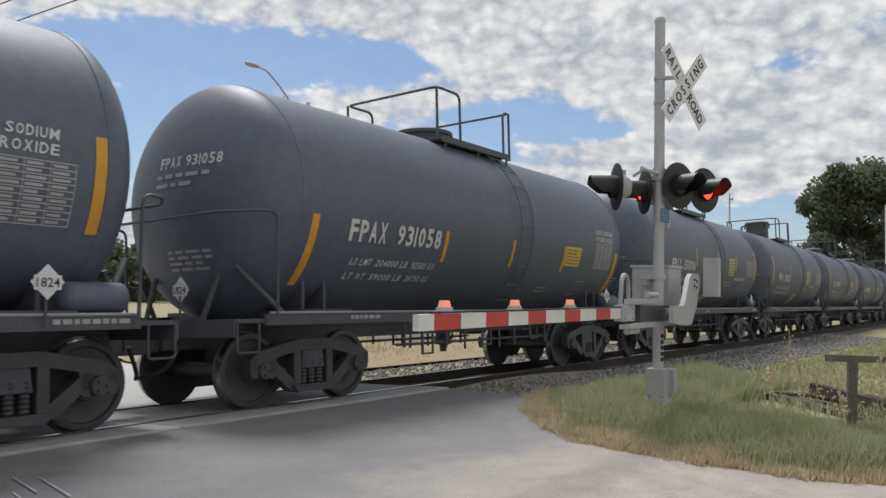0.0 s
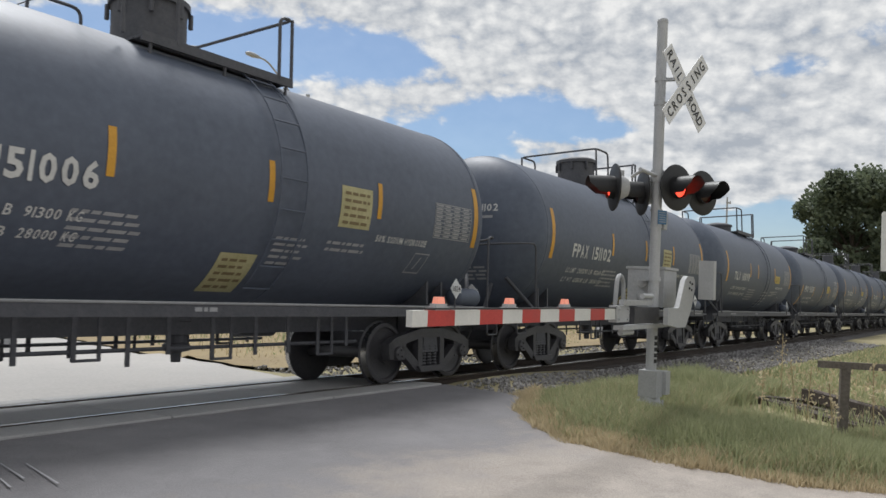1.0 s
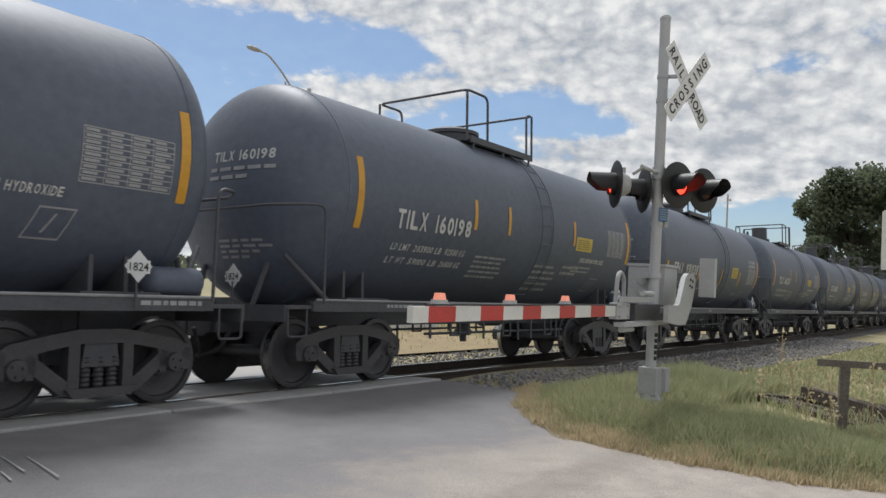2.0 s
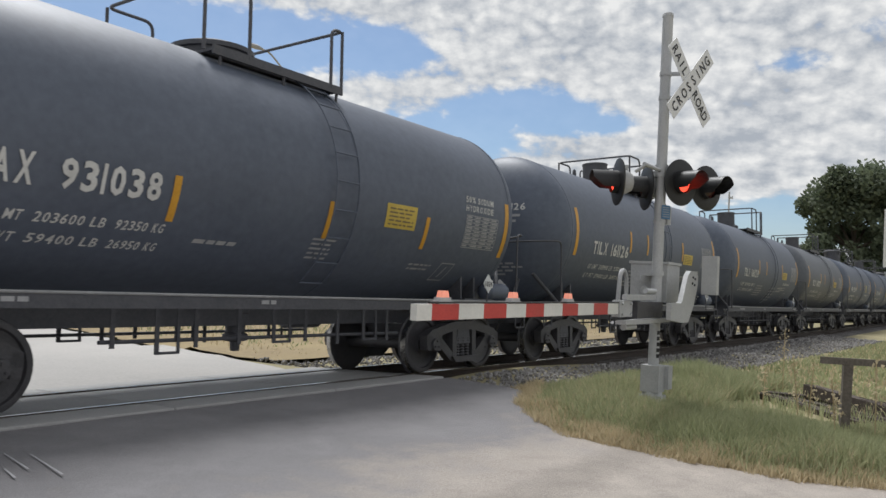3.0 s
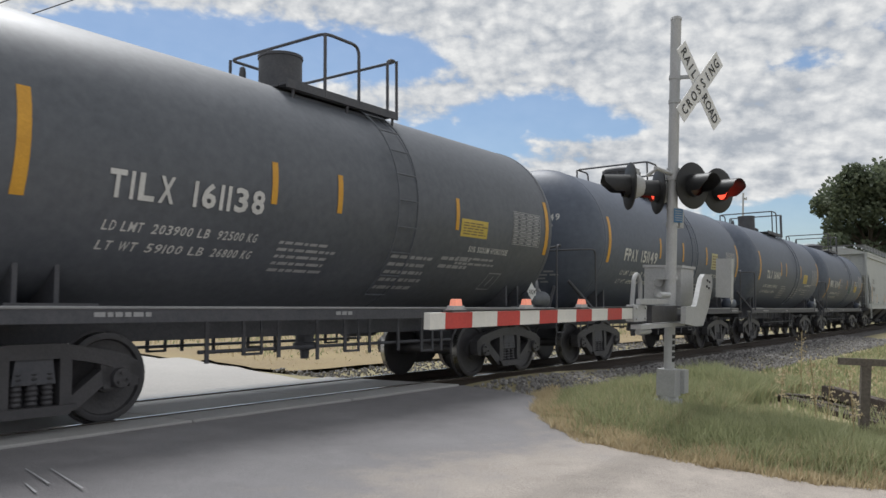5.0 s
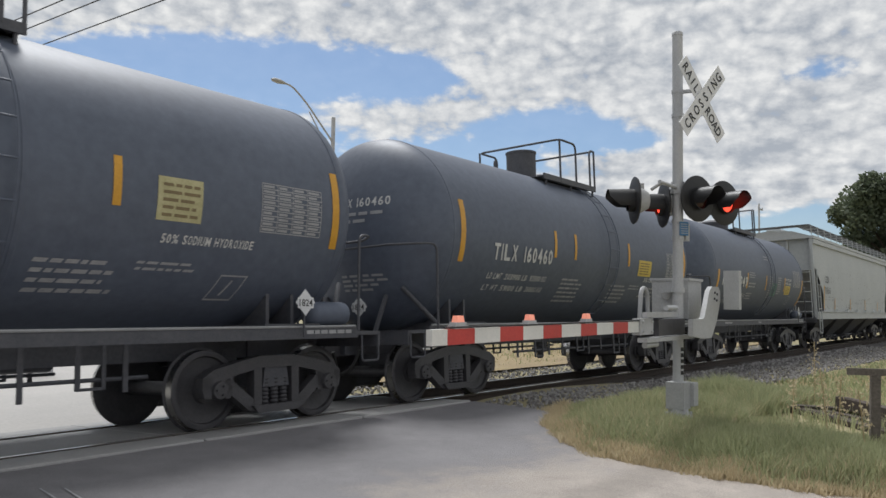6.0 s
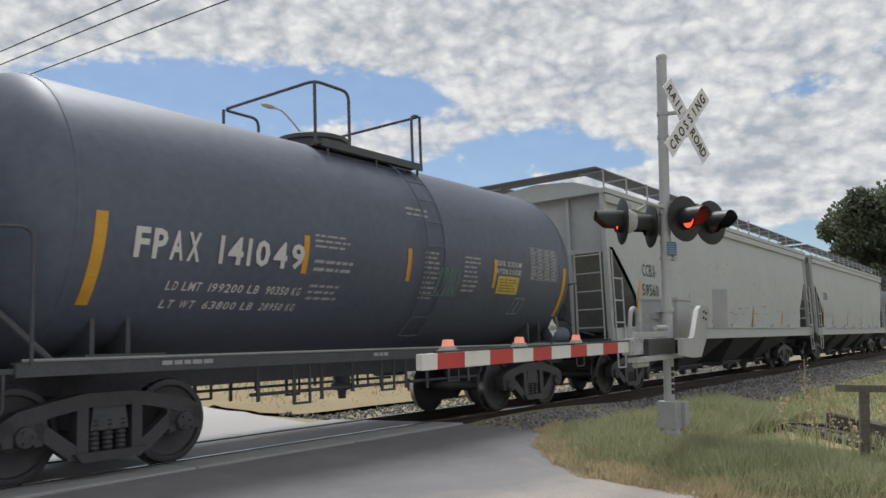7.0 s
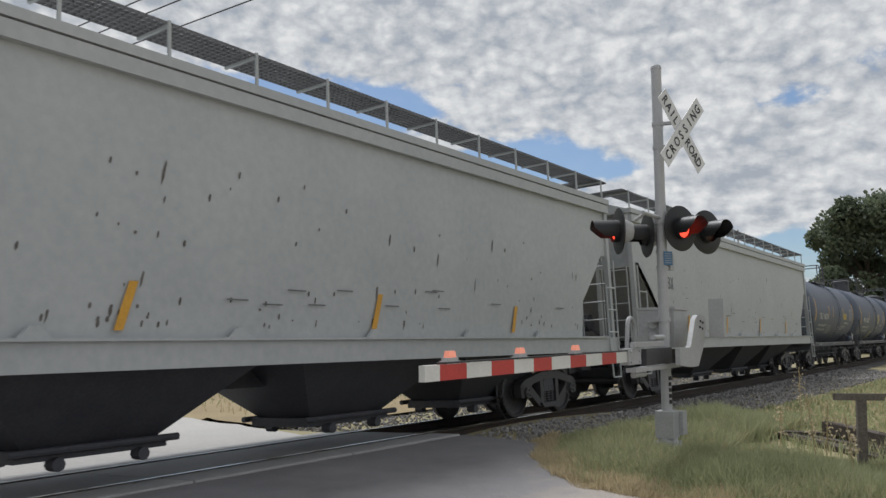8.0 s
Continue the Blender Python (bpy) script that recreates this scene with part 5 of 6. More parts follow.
                if prev:
                    bridge(bm, prev, o)
                else:
                    bm.faces.new(o)
                prev = o
            bm.faces.new(prev[::-1])
            part("hood", bm, SIGN_BLACK, hd, "black visor")
            # ring added around the insert to block red light leaking past it
            bm = bmesh.new()
            lathe(bm, (0, 0, 0), (0, -1, 0), [(-0.005, 0.146), (0.075, 0.146), (0.075, 0.1385), (-0.005, 0.1385)], 32, False)
            part("light_guard_ring", bm, SIGN_BLACK, hd)
            # insert added to imitate the flashing: one lit face, one dark face, it turns
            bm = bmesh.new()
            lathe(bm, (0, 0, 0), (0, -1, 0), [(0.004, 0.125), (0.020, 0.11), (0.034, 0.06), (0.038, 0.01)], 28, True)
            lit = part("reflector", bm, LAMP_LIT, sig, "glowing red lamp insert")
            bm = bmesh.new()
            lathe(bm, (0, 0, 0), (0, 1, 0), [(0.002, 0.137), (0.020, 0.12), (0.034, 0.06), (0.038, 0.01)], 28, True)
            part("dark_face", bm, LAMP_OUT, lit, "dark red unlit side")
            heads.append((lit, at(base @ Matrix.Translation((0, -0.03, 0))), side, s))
    # blue notice and its box
    bm = bmesh.new()
    box(bm, (0.0, 0, 2.52), (0.14, 0.004, 0.18))
    nt = part("notice", bm, SIGN_BLUE, sig, "small blue notice", soft=0)
    nt.matrix_local = pose(-0.01, -0.085, 0, 0, 0, -30)
    bm = bmesh.new()
    for i in range(5):
        box(bm, (0.0, -0.004, 2.58 - 0.03 * i), (0.11, 0.002, 0.010))
    part("notice_writing", bm, LETTER_DIM, nt, soft=0)
    bm = bmesh.new()
    box(bm, (0.12, -0.02, 2.48), (0.13, 0.14, 0.22))
    cyl(bm, (0, 0, 2.38), (0, 0, 2.42), 0.078, n=20)
    cyl(bm, (0, 0, 2.60), (0, 0, 2.63), 0.078, n=20)
    part("bell_box", bm, ALU, sig, bevel=0.01)
    # stencilled figures down the mast, as bars
    for k in range(5):
        bm = bmesh.new()
        box(bm, (-0.030, -0.0635, 0.66 + 0.075 * k), (0.045, 0.004, 0.05), pose(0, 0, 0, 0, 0, -25).to_3x3())
        part("mast_writing", bm, SIGN_BLACK, sig, soft=0)
    # gate machine behind the mast
    bm = bmesh.new()
    box(bm, (0.46, 0.19, 1.60), (0.50, 0.50, 0.50))
    box(bm, (0.46, 0.19, 1.87), (0.54, 0.54, 0.035))
    part("gate_machine", bm, ALU, sig, "grey gate machine case", bevel=0.03)
    bm = bmesh.new()
    for z in (1.32, 1.72):
        box(bm, (0.16, 0.13, z), (0.30, 0.16, 0.06))
        cyl(bm, (0, 0, z - 0.03), (0, 0, z + 0.03), 0.085, n=20)
    for z in (1.66, 1.50):
        cyl(bm, (0.16, 0.22, z), (0.24, 0.26, z), 0.06, n=14)
    part("machine_bracket", bm, GALV, sig)
    return sig, heads


FRONT_YAW, BACK_YAW = -22.0, -142.0
LAMP_AT = {("front", -1): (11.975, 3.88, 2.92), ("front", 1): (12.574, 3.727, 2.92), ("back", -1): (11.32, 4.48, 2.86), ("back", 1): (11.92, 4.33, 2.86)}
signal, lamp_heads = build_signal()


def build_gate():
    """The lowered arm with its counterweight, on the machine's shaft."""
    g = tagged(new("gate_arm"), "lowered red and white gate arm with red lamps and grey counterweight", "barrier")
    root, tip = Vector((10.50, 4.05, 1.265)), Vector((6.35, 3.92, 1.23))
    d = (tip - root)
    yaw = math.degrees(math.atan2(d.y, d.x))
    length = d.length
    g.matrix_world = pose(root.x, root.y, root.z, 0, -math.degrees(math.atan2(d.z, math.hypot(d.x, d.y))), yaw)
    h = 0.12
    for i, (a, b) in enumerate(zip(ARM_CUTS, ARM_CUTS[1:])):
        bm = bmesh.new()
        box(bm, ((a + b) / 2, 0, 0), (b - a - 0.002, 0.055, h))
        part("arm_band", bm, ARM_RED if i % 2 else ARM_WHITE, g, "red reflective band" if i % 2 else "white reflective band", bevel=0.006)
    for x in ARM_LAMPS:
        bm = bmesh.new()
        box(bm, (x, 0, h / 2 + 0.012), (0.20, 0.07, 0.022))
        box(bm, (x, 0, h / 2 + 0.035), (0.15, 0.06, 0.03))
        lp = part("lamp_base", bm, ALU, g, bevel=0.006)
        bm = bmesh.new()
        box(bm, (x, 0, h / 2 + 0.075), (0.10, 0.055, 0.05), taper=(0.8, 0.8))
        part("gate_lamp", bm, LAMP_AMBER, lp, "small glowing red gate lamp", bevel=0.008)
    pipe_part("lamp_cable", [[(0.1, 0.03, h / 2 + 0.01), (1.2, 0.03, h / 2 + 0.012), (2.4, 0.03, h / 2 + 0.01), (4.0, 0.03, h / 2 + 0.012)]], 0.009, g, CABLE)
    # adapter and shaft arms, drawn along local x (towards the tip is +x, the road side is +y)
    bm = bmesh.new()
    box(bm, (-0.10, 0.0, 0), (0.40, 0.10, 0.19))
    box(bm, (-0.55, 0.05, 0.135), (1.05, 0.06, 0.06))
    part("arm_adapter", bm, ALU, g, "cast aluminium arm adapter", bevel=0.01)
    bm = bmesh.new()
    box(bm, (-0.75, 0.06, -0.155), (1.65, 0.12, 0.05))
    part("lower_bar", bm, ALU, g, bevel=0.008)
    bm = bmesh.new()
    box(bm, (-0.85, 0.06, -0.02), (0.95, 0.06, 0.20))
    part("adapter_plate", bm, CAST, g, "dirty dark steel plate", bevel=0.006)
    for x, z in ((0.04, 0.06), (0.04, -0.06), (-0.24, 0.06), (-0.24, -0.06)):
        bm = bmesh.new()
        cyl(bm, (x, 0.05, z), (x, 0.07, z), 0.016, n=8)
        part("bolt", bm, GALV, g)
    bm = bmesh.new()
    cyl(bm, (-0.02, 0.05, -0.215), (-0.40, 0.05, -0.215), 0.035, n=10)
    part("spring_tube", bm, GALV, g)
    bm = bmesh.new()
    cyl(bm, (-0.66, 0.08, 0.215), (-1.02, 0.08, 0.215), 0.032, n=10)
    part("spring_tube", bm, GALV, g)
    bm = bmesh.new()
    slab(bm, [(-0.90, -0.13), (-0.90, 0.08), (-1.30, 0.08), (-1.36, 0.10), (-1.58, 0.44), (-1.70, 0.50), (-1.98, 0.50), (-2.06, 0.44), (-2.06, 0.33), (-1.90, 0.05), (-1.66, -0.17), (-1.34, -0.17)], 0.06, Matrix.Translation((0, 0.27, 0)))
    lv = part("counterweight_lever", bm, ALU, g, bevel=0.01)
    for x, z in ((-1.80, 0.42), (-1.90, 0.40), (-1.78, 0.34), (-1.88, 0.32)):
        bm = bmesh.new()
        cyl(bm, (x, 0.33, z), (x, 0.345, z), 0.016, n=8)
        part("bolt", bm, CAST, lv)
    bm = bmesh.new()
    slab(bm, [(-2.04, 0.20), (-2.04, 0.72), (-2.16, 0.72), (-2.16, 0.20)], 0.20, Matrix.Translation((0, 0.38, 0)))
    part("counterweight", bm, GALV, g, "grey steel counterweight plate", bevel=0.008)
    pipe_part("far_lever", [bent([(-0.95, -0.38, -0.05), (-1.02, -0.38, 0.42), (-1.12, -0.38, 0.48), (-1.25, -0.38, 0.40), (-1.27, -0.38, 0.1)], 0.10)], 0.03, g, ALU)
    return g


ARM_CUTS = [0, 0.42, 0.83, 1.25, 1.63, 2.05, 2.42, 2.79, 3.18, 3.57, 3.95, 4.15]
ARM_LAMPS = (1.45, 2.63, 3.77)
gate = build_gate()


# ---- beside and beyond the track ----
def mesh_of(name, verts, faces, material, soft=0.0):
    me = bpy.data.meshes.new(name)
    me.from_pydata(verts, [], faces)
    me.materials.append(material)
    if soft:
        me.shade_smooth()
    return me


def ground_at(x, y):
    return ground_z(x, y) - 0.03


def fence():
    f = tagged(new("wooden_fence"), "low weathered grey wooden post and rail fence in weeds", "fence")
    f.location = (12.2, 1.9, 0)
    for x, y, h, lean in ((0, 0, 0.80, 2), (1.5, -1.7, 0.82, -3)):
        bm = bmesh.new()
        box(bm, (x, y, (h - 0.35) / 2), (0.10, 0.10, h + 0.35), pose(0, 0, 0, lean, lean, 20).to_3x3())
        part("post", bm, OLD_WOOD, f, bevel=0.012)
    bm = bmesh.new()
    d = Vector((1.75, -1.95, 0))
    box(bm, (0.65, -0.74, 0.77), (d.length, 0.05, 0.08), pose(0, 0, 0, 0, 1.0, math.degrees(math.atan2(d.y, d.x))).to_3x3())
    part("rail", bm, OLD_WOOD, f, bevel=0.008)


fence()

rnd = random.Random(5)
for i, (x, y, z, yaw, n) in enumerate(((14.55, 2.70, -0.17, 44, 2.4), (14.80, 2.42, -0.17, 47, 2.5), (15.9, 2.6, -0.16, -59, 2.1), (14.95, 2.15, -0.01, 40, 2.4), (14.2, 1.85, -0.17, 36, 2.0))):
    bm = bmesh.new()
    box(bm, (0, 0, 0), (n, 0.22, 0.17))
    for k in range(4):
        box(bm, (rnd.uniform(-1, 1), rnd.uniform(-0.08, 0.08), 0.087), (rnd.uniform(0.4, 0.9), 0.012, 0.012))
    t = tagged(part("sleeper", bm, TIE, bevel=0.02), "old dark wooden railway sleeper lying in the grass", "railway sleeper", "discarded sleepers")
    t.matrix_world = pose(x, y, z + 0.03, 2 * (i % 2), 1.5 * (i % 3) - 1, yaw)


def tree(name, x, y, height, spread, seed, trunk_r, leaves, size, low=0.22, label="", lumps=34):
    rd = random.Random(seed)
    t = tagged(new(name), label, "tree")
    t.location = (x, y, -0.6)
    bm = bmesh.new()
    top = Vector((rd.uniform(-0.5, 0.5), rd.uniform(-0.5, 0.5), height * 0.72))
    pts = [Vector((0, 0, 0)).lerp(top, k / 6) + Vector((rd.uniform(-0.2, 0.2), rd.uniform(-0.2, 0.2), 0)) * (k > 0) for k in range(7)]
    rs = [ring(bm, p, (0, 0, 1), trunk_r * (1 - 0.75 * k / 6), 10) for k, p in enumerate(pts)]
    for a, b in zip(rs, rs[1:]):
        bridge(bm, a, b)
    part("trunk", bm, BARK, t)
    centres = []
    for k in range(lumps):
        a, h = rd.uniform(0, 6.283), rd.uniform(low, 0.97)
        w = math.sin(max(0.05, min(1, (h - low + 0.10) / (1.03 - low + 0.10))) * math.pi) ** 0.6
        r = spread * w * math.sqrt(rd.uniform(0.15, 1))
        c = Vector((r * math.cos(a), r * math.sin(a), height * h))
        centres.append((c, rd.uniform(0.20, 0.34) * spread))
        if k % 2 == 0:
            bm = bmesh.new()
            s = pts[min(5, 1 + int(h * 5))]
            mid = s.lerp(c, 0.5) + Vector((0, 0, -0.06 * r))
            ra = [ring(bm, p, (c - s), q, 6) for p, q in ((s, trunk_r * 0.32), (mid, trunk_r * 0.2), (c, trunk_r * 0.07))]
            for u, v in zip(ra, ra[1:]):
                bridge(bm, u, v)
            part("limb", bm, BARK, t)
    vs, fs = [], []
    per = leaves // len(centres)
    for c, r in centres:
        for _ in range(per):
            d = Vector((rd.gauss(0, 1), rd.gauss(0, 1), rd.gauss(0, 0.8)))
            d = d.normalized() * r * (0.35 + 0.75 * rd.random() ** 0.6)
            p = c + d
            n = Vector((rd.gauss(0, 1), rd.gauss(0, 1), rd.gauss(0.6, 1))).normalized()
            a = n.orthogonal().normalized() * size * rd.uniform(0.6, 1.3)
            b = n.cross(a).normalized() * size * rd.uniform(0.5, 1.0)
            k = len(vs)
            vs += [p - a, p - b * 0.7, p + a, p + b]
            fs.append((k, k + 1, k + 2, k + 3))
    hang("crown", mesh_of("crown", vs, fs, LEAF), t)
    return t


BIG = "tall dark green broadleaf tree with a ragged crown"
tree("tree", 96, 12.9, 16.4, 6.0, 3, 0.55, 34000, 0.26, 0.06, BIG, 76)
tree("tree", 101, 4.6, 14.6, 5.6, 4, 0.5, 20000, 0.26, 0.12, BIG, 50)
tree("tree", 126, 9.5, 13.0, 7.0, 6, 0.5, 12000, 0.34, 0.06, "dark green tree behind the tall one", 28)
tree("tree", 150, 14.5, 11.0, 8.0, 7, 0.5, 10000, 0.38, 0.05, "low dark green tree beyond the railway", 26)
tree("tree", 140, 2.0, 12.5, 8.0, 8, 0.5, 11000, 0.38, 0.05, "low dark green tree beyond the railway", 26)
for i in range(9):
    tree("tree", 18 + i * 7.5 + rnd.uniform(-2, 2), 92 + rnd.uniform(-6, 10) - 3 * (i % 3), rnd.uniform(6.5, 9.5), rnd.uniform(4.5, 6), 20 + i, 0.35, 3500, 0.40, 0.04, "distant leafy green tree beyond the road", 16)


# far woods closing the view
def far_woods():
    rd = random.Random(77)
    vs, fs = [], []
    for i in range(9000):
        a = rd.uniform(0, 2 * math.pi)
        dist = rd.uniform(230, 300)
        h = 11 * rd.random() ** 0.7 * (0.75 + 0.35 * noise.noise((math.cos(a) * 9, math.sin(a) * 9, 0)))
        p = Vector((dist * math.cos(a), dist * math.sin(a), h - 0.6))
        n = Vector((rd.gauss(0, 1), rd.gauss(0, 1), rd.gauss(0.4, 0.7))).normalized()
        u = n.orthogonal().normalized() * rd.uniform(1.2, 2.6)
        w = n.cross(u).normalized() * rd.uniform(1.0, 2.0)
        k = len(vs)
        vs += [p - u, p - w, p + u, p + w]
        fs.append((k, k + 1, k + 2, k + 3))
    tagged(hang("far_woods", mesh_of("far_woods", vs, fs, LEAF)), "far dark green woods along the horizon", "woods", kind="stuff")


far_woods()


def street_lamp():
    s = tagged(new("street_lamp"), "grey cobra-head street lamp on a tall pole", "street lamp")
    s.location = (24.0, 22.6, -0.5)
    bm = bmesh.new()
    cyl(bm, (0, 0, 0), (0, 0, 9.3), 0.11, 0.08, n=14)
    part("pole", bm, GALV, s)
    arm = bent([(0, 0, 8.3), (-1.7, -0.2, 9.55), (-2.5, -0.3, 9.95), (-3.0, -0.35, 9.95)], 0.5)
    pipe_part("arm", [arm], 0.035, s, GALV)
    pipe_part("brace", [[(0, 0, 7.7), (-1.5, -0.2, 9.2)]], 0.025, s, GALV)
    bm = bmesh.new()
    lathe(bm, (-2.85, -0.33, 9.95), (-1, -0.1, -0.02), [(0, 0.05), (0.1, 0.09), (0.35, 0.14), (0.6, 0.12), (0.72, 0.04)], 14)
    for v in bm.verts:
        v.co.z = 9.95 + (v.co.z - 9.95) * 0.6
    part("lamp_head", bm, ALU, s)


street_lamp()


def utility_pole(x, y, h, label, material=POLE_WOOD, arms=((0.6, 1.0), (1.7, 0.9)), thick=0.16):
    p = tagged(new("utility_pole"), label, "utility pole", "poles beyond the track")
    p.location = (x, y, -0.6)
    bm = bmesh.new()
    cyl(bm, (0, 0, 0), (0.1, 0, h + 0.6), thick, thick * 0.7, n=12)
    part("pole", bm, material, p)
    for drop, w in arms:
        bm = bmesh.new()
        z = h + 0.6 - drop
        box(bm, (0.1, -0.12, z), (w, 0.09, 0.11))
        a = part("crossarm", bm, material, p)
        for s in (-0.45, 0.45):
            bm = bmesh.new()
            lathe(bm, (0.1 + s * w, -0.12, z + 0.05), (0, 0, 1), [(0, 0.03), (0.05, 0.05), (0.10, 0.035), (0.14, 0.05), (0.17, 0.02)], 10)
            part("insulator", bm, ALU, a)
    return p


utility_pole(18.6, 31.2, 9.9, "wooden utility pole with short crossarms beyond the train")
utility_pole(10.9, 18.4, 4.3, "pale grey metal pole beyond the train", GALV, ())
utility_pole(72.0, 19.5, 10.6, "thin distant utility pole behind the train", GALV, ((0.5, 1.2),), 0.10)


def wire(a, b, sag):
    pts = []
    for k in range(25):
        t = k / 24
        p = Vector(a).lerp(Vector(b), t)
        p.z -= sag * 4 * t * (1 - t)
        pts.append(p)
    bm = bmesh.new()
    tube(bm, pts, 0.016, 6)
    tagged(part("overhead_wire", bm, CABLE), "black overhead wire sagging against the sky", "wire", "overhead wires")


# three wires over the road, then thinner ones to the pole beyond the train
for x in (10.8, 11.3, 12.2):
    wire((x, -40, 9.2), (x + 0.6, 75, 9.0), 0.5)
for z in (9.0, 8.0, 6.9, 5.6):
    wire((18.7, 31.1, z), (-20, 40, z - 0.3), 0.5)


def sign_panel():
    s = tagged(new("road_sign"), "white roadside sign on a metal post by the track", "sign")
    s.location = (26.25, 2.60, -0.25)
    bm = bmesh.new()
    box(bm, (0, 0.03, 2.1), (0.06, 0.05, 4.3))
    part("post", bm, GALV, s)
    bm = bmesh.new()
    slab(bm, [(-0.42, 2.75), (0.42, 2.75), (0.42, 4.30), (0.36, 4.36), (-0.36, 4.36), (-0.42, 4.30)], 0.01)
    pn = part("panel", bm, SIGN_WHITE, s, soft=0)
    bm = bmesh.new()
    for i in range(6):
        box(bm, (0, -0.004, 4.12 - 0.21 * i), (0.55 - 0.06 * (i % 3), 0.004, 0.10))
    part("panel_writing", bm, SIGN_BLACK, pn, soft=0)
    s.rotation_euler = (0, 0, radians(-60))


sign_panel()


def parked_car(x, y, yaw, paint, label):
    c = tagged(new("parked_car"), label, "car", "parked cars beyond the track")
    c.matrix_world = pose(x, y, ground_z(x, y) - 0.02, 0, 0, yaw)
    bm = bmesh.new()
    prof = [(-2.2, 0.35), (-2.25, 0.72), (-2.1, 0.92), (-1.2, 1.0), (-0.55, 1.42), (0.75, 1.45), (1.55, 1.02), (2.15, 0.95), (2.25, 0.6), (2.2, 0.35)]
    slab(bm, prof, 1.7, Matrix.Translation((0, -0.85, 0)))
    part("body", bm, paint, c, bevel=0.06)
    for s in (-1, 1):
        bm = bmesh.new()
        slab(bm, [(-1.05, 1.02), (-0.52, 1.36), (0.70, 1.39), (1.32, 1.04)], 0.02, Matrix.Translation((0, s * 0.855 - 0.01, 0)))
        part("side_window", bm, DARK_GLASS, c)
        for a in (-1.4, 1.4):
            bm = bmesh.new()
            lathe(bm, (a, s * 0.70, 0.32), (0, s, 0), [(0, 0.32), (0.17, 0.32), (0.19, 0.28), (0.19, 0.18), (0.16, 0.02)], 20)
            part("wheel", bm, RUBBER, c)
    return c


parked_car(16.0, 30.0, 20, CAR_WHITE, "white parked sedan on the pale road beyond")
parked_car(8.5, 33.0, 15, CAR_WHITE, "white parked car by the far trees")


def white_box():
    b = tagged(new("utility_cabinet"), "pale blue-white equipment cabinet on the dry grass", "cabinet")
    b.matrix_world = pose(27.0, 19.6, -0.75, 0, 0, 10)
    bm = bmesh.new()
    box(bm, (0, 0, 0.60), (3.2, 1.5, 1.2))
    part("body", bm, SIGN_WHITE, b, bevel=0.03)
    bm = bmesh.new()
    box(bm, (0, 0, 1.23), (3.3, 1.6, 0.06))
    part("lid", bm, SIGN_WHITE, b, bevel=0.01)
    bm = bmesh.new()
    box(bm, (0, 0, -0.05), (3.4, 1.7, 0.16))
    part("plinth", bm, OLD_WOOD, b, bevel=0.01)


white_box()

# painted lines on the road
for a, b in (((4.90, 6.60), (4.79, 6.05)), ((5.03, 6.47), (4.88, 5.77)), ((4.69, 6.18), (4.62, 5.90))):
    bm = bmesh.new()
    d = Vector((b[0] - a[0], b[1] - a[1], 0))
    m = pose((a[0] + b[0]) / 2, (a[1] + b[1]) / 2, road_z(a[0], a[1]) + 0.022, 0, 0, math.degrees(math.atan2(d.y, d.x)))
    vs = [bm.verts.new(m @ Vector(p)) for p in ((-d.length / 2, -0.006, 0), (d.length / 2, -0.009, 0), (d.length / 2, 0.009, 0), (-d.length / 2, 0.006, 0))]
    bm.faces.new(vs)
    tagged(part("road_marking", bm, LETTER_DIM, soft=0), "thin worn white paint line on the asphalt", "road marking", "painted lines", "structure")


# ---- grass ----
def grass(name, count, where, tall, material, seed, label, wide=0.012):
    rd = random.Random(seed)
    vs, fs = [], []
    made = 0
    while made < count:
        x, y, k = where(rd)
        if k <= 0:
            continue
        made += 1
        z = ground_z(x, y) - 0.06
        h = tall * k * rd.uniform(0.5, 1.3) + 0.05
        a = rd.uniform(0, 6.283)
        dx, dy = math.cos(a) * wide, math.sin(a) * wide
        lx, ly = rd.gauss(0, 0.32) * h, rd.gauss(0, 0.32) * h
        n = len(vs)
        vs += [(x - dx, y - dy, z), (x + dx, y + dy, z), (x + lx * 0.4 + dx * 0.8, y + ly * 0.4 + dy * 0.8, z + h * 0.6), (x + lx * 0.4 - dx * 0.8, y + ly * 0.4 - dy * 0.8, z + h * 0.6), (x + lx, y + ly, z + h)]
        fs += [(n, n + 1, n + 2, n + 3), (n + 3, n + 2, n + 4)]
    return tagged(hang(name, mesh_of(name, vs, fs, material)), label, "grass", kind="stuff")


def clump(x, y, s):
    return noise.noise((x * s, y * s, 8.0))


def verge(rd):
    x, y = rd.uniform(9.2, 17.5), rd.uniform(0.2, 6.4)
    d = x - road_edge(y)
    top = 5.85 - 0.05 * (x - 11) + 0.25 * clump(x, 0, 0.8)
    if d < 0.05 or y > top or 12.9 < x < 17.4 and 1.2 < y < 3.6 and rd.random() < 0.96:
        return x, y, 0
    if d < 0.45 + 0.2 * clump(x, y, 2) and rd.random() < 0.75:
        return x, y, 0
    return x, y, max(0.25, 0.85 + 0.9 * clump(x, y, 0.9)) * (0.45 + 0.55 * min(1, d / 1.2)) * (0.6 if y > 5.2 else 1) * (0.55 if x > 11.4 and 0.9 < y < 3.5 else 1)


def verge_far(rd):
    x, y = rd.uniform(16, 60), rd.uniform(-4, 5.6)
    if y > 5.3 - 0.03 * (x - 16) + 0.3 * clump(x, y, 0.4):
        return x, y, 0
    return x, y, max(0.2, 0.7 + 0.9 * clump(x, y, 0.5))


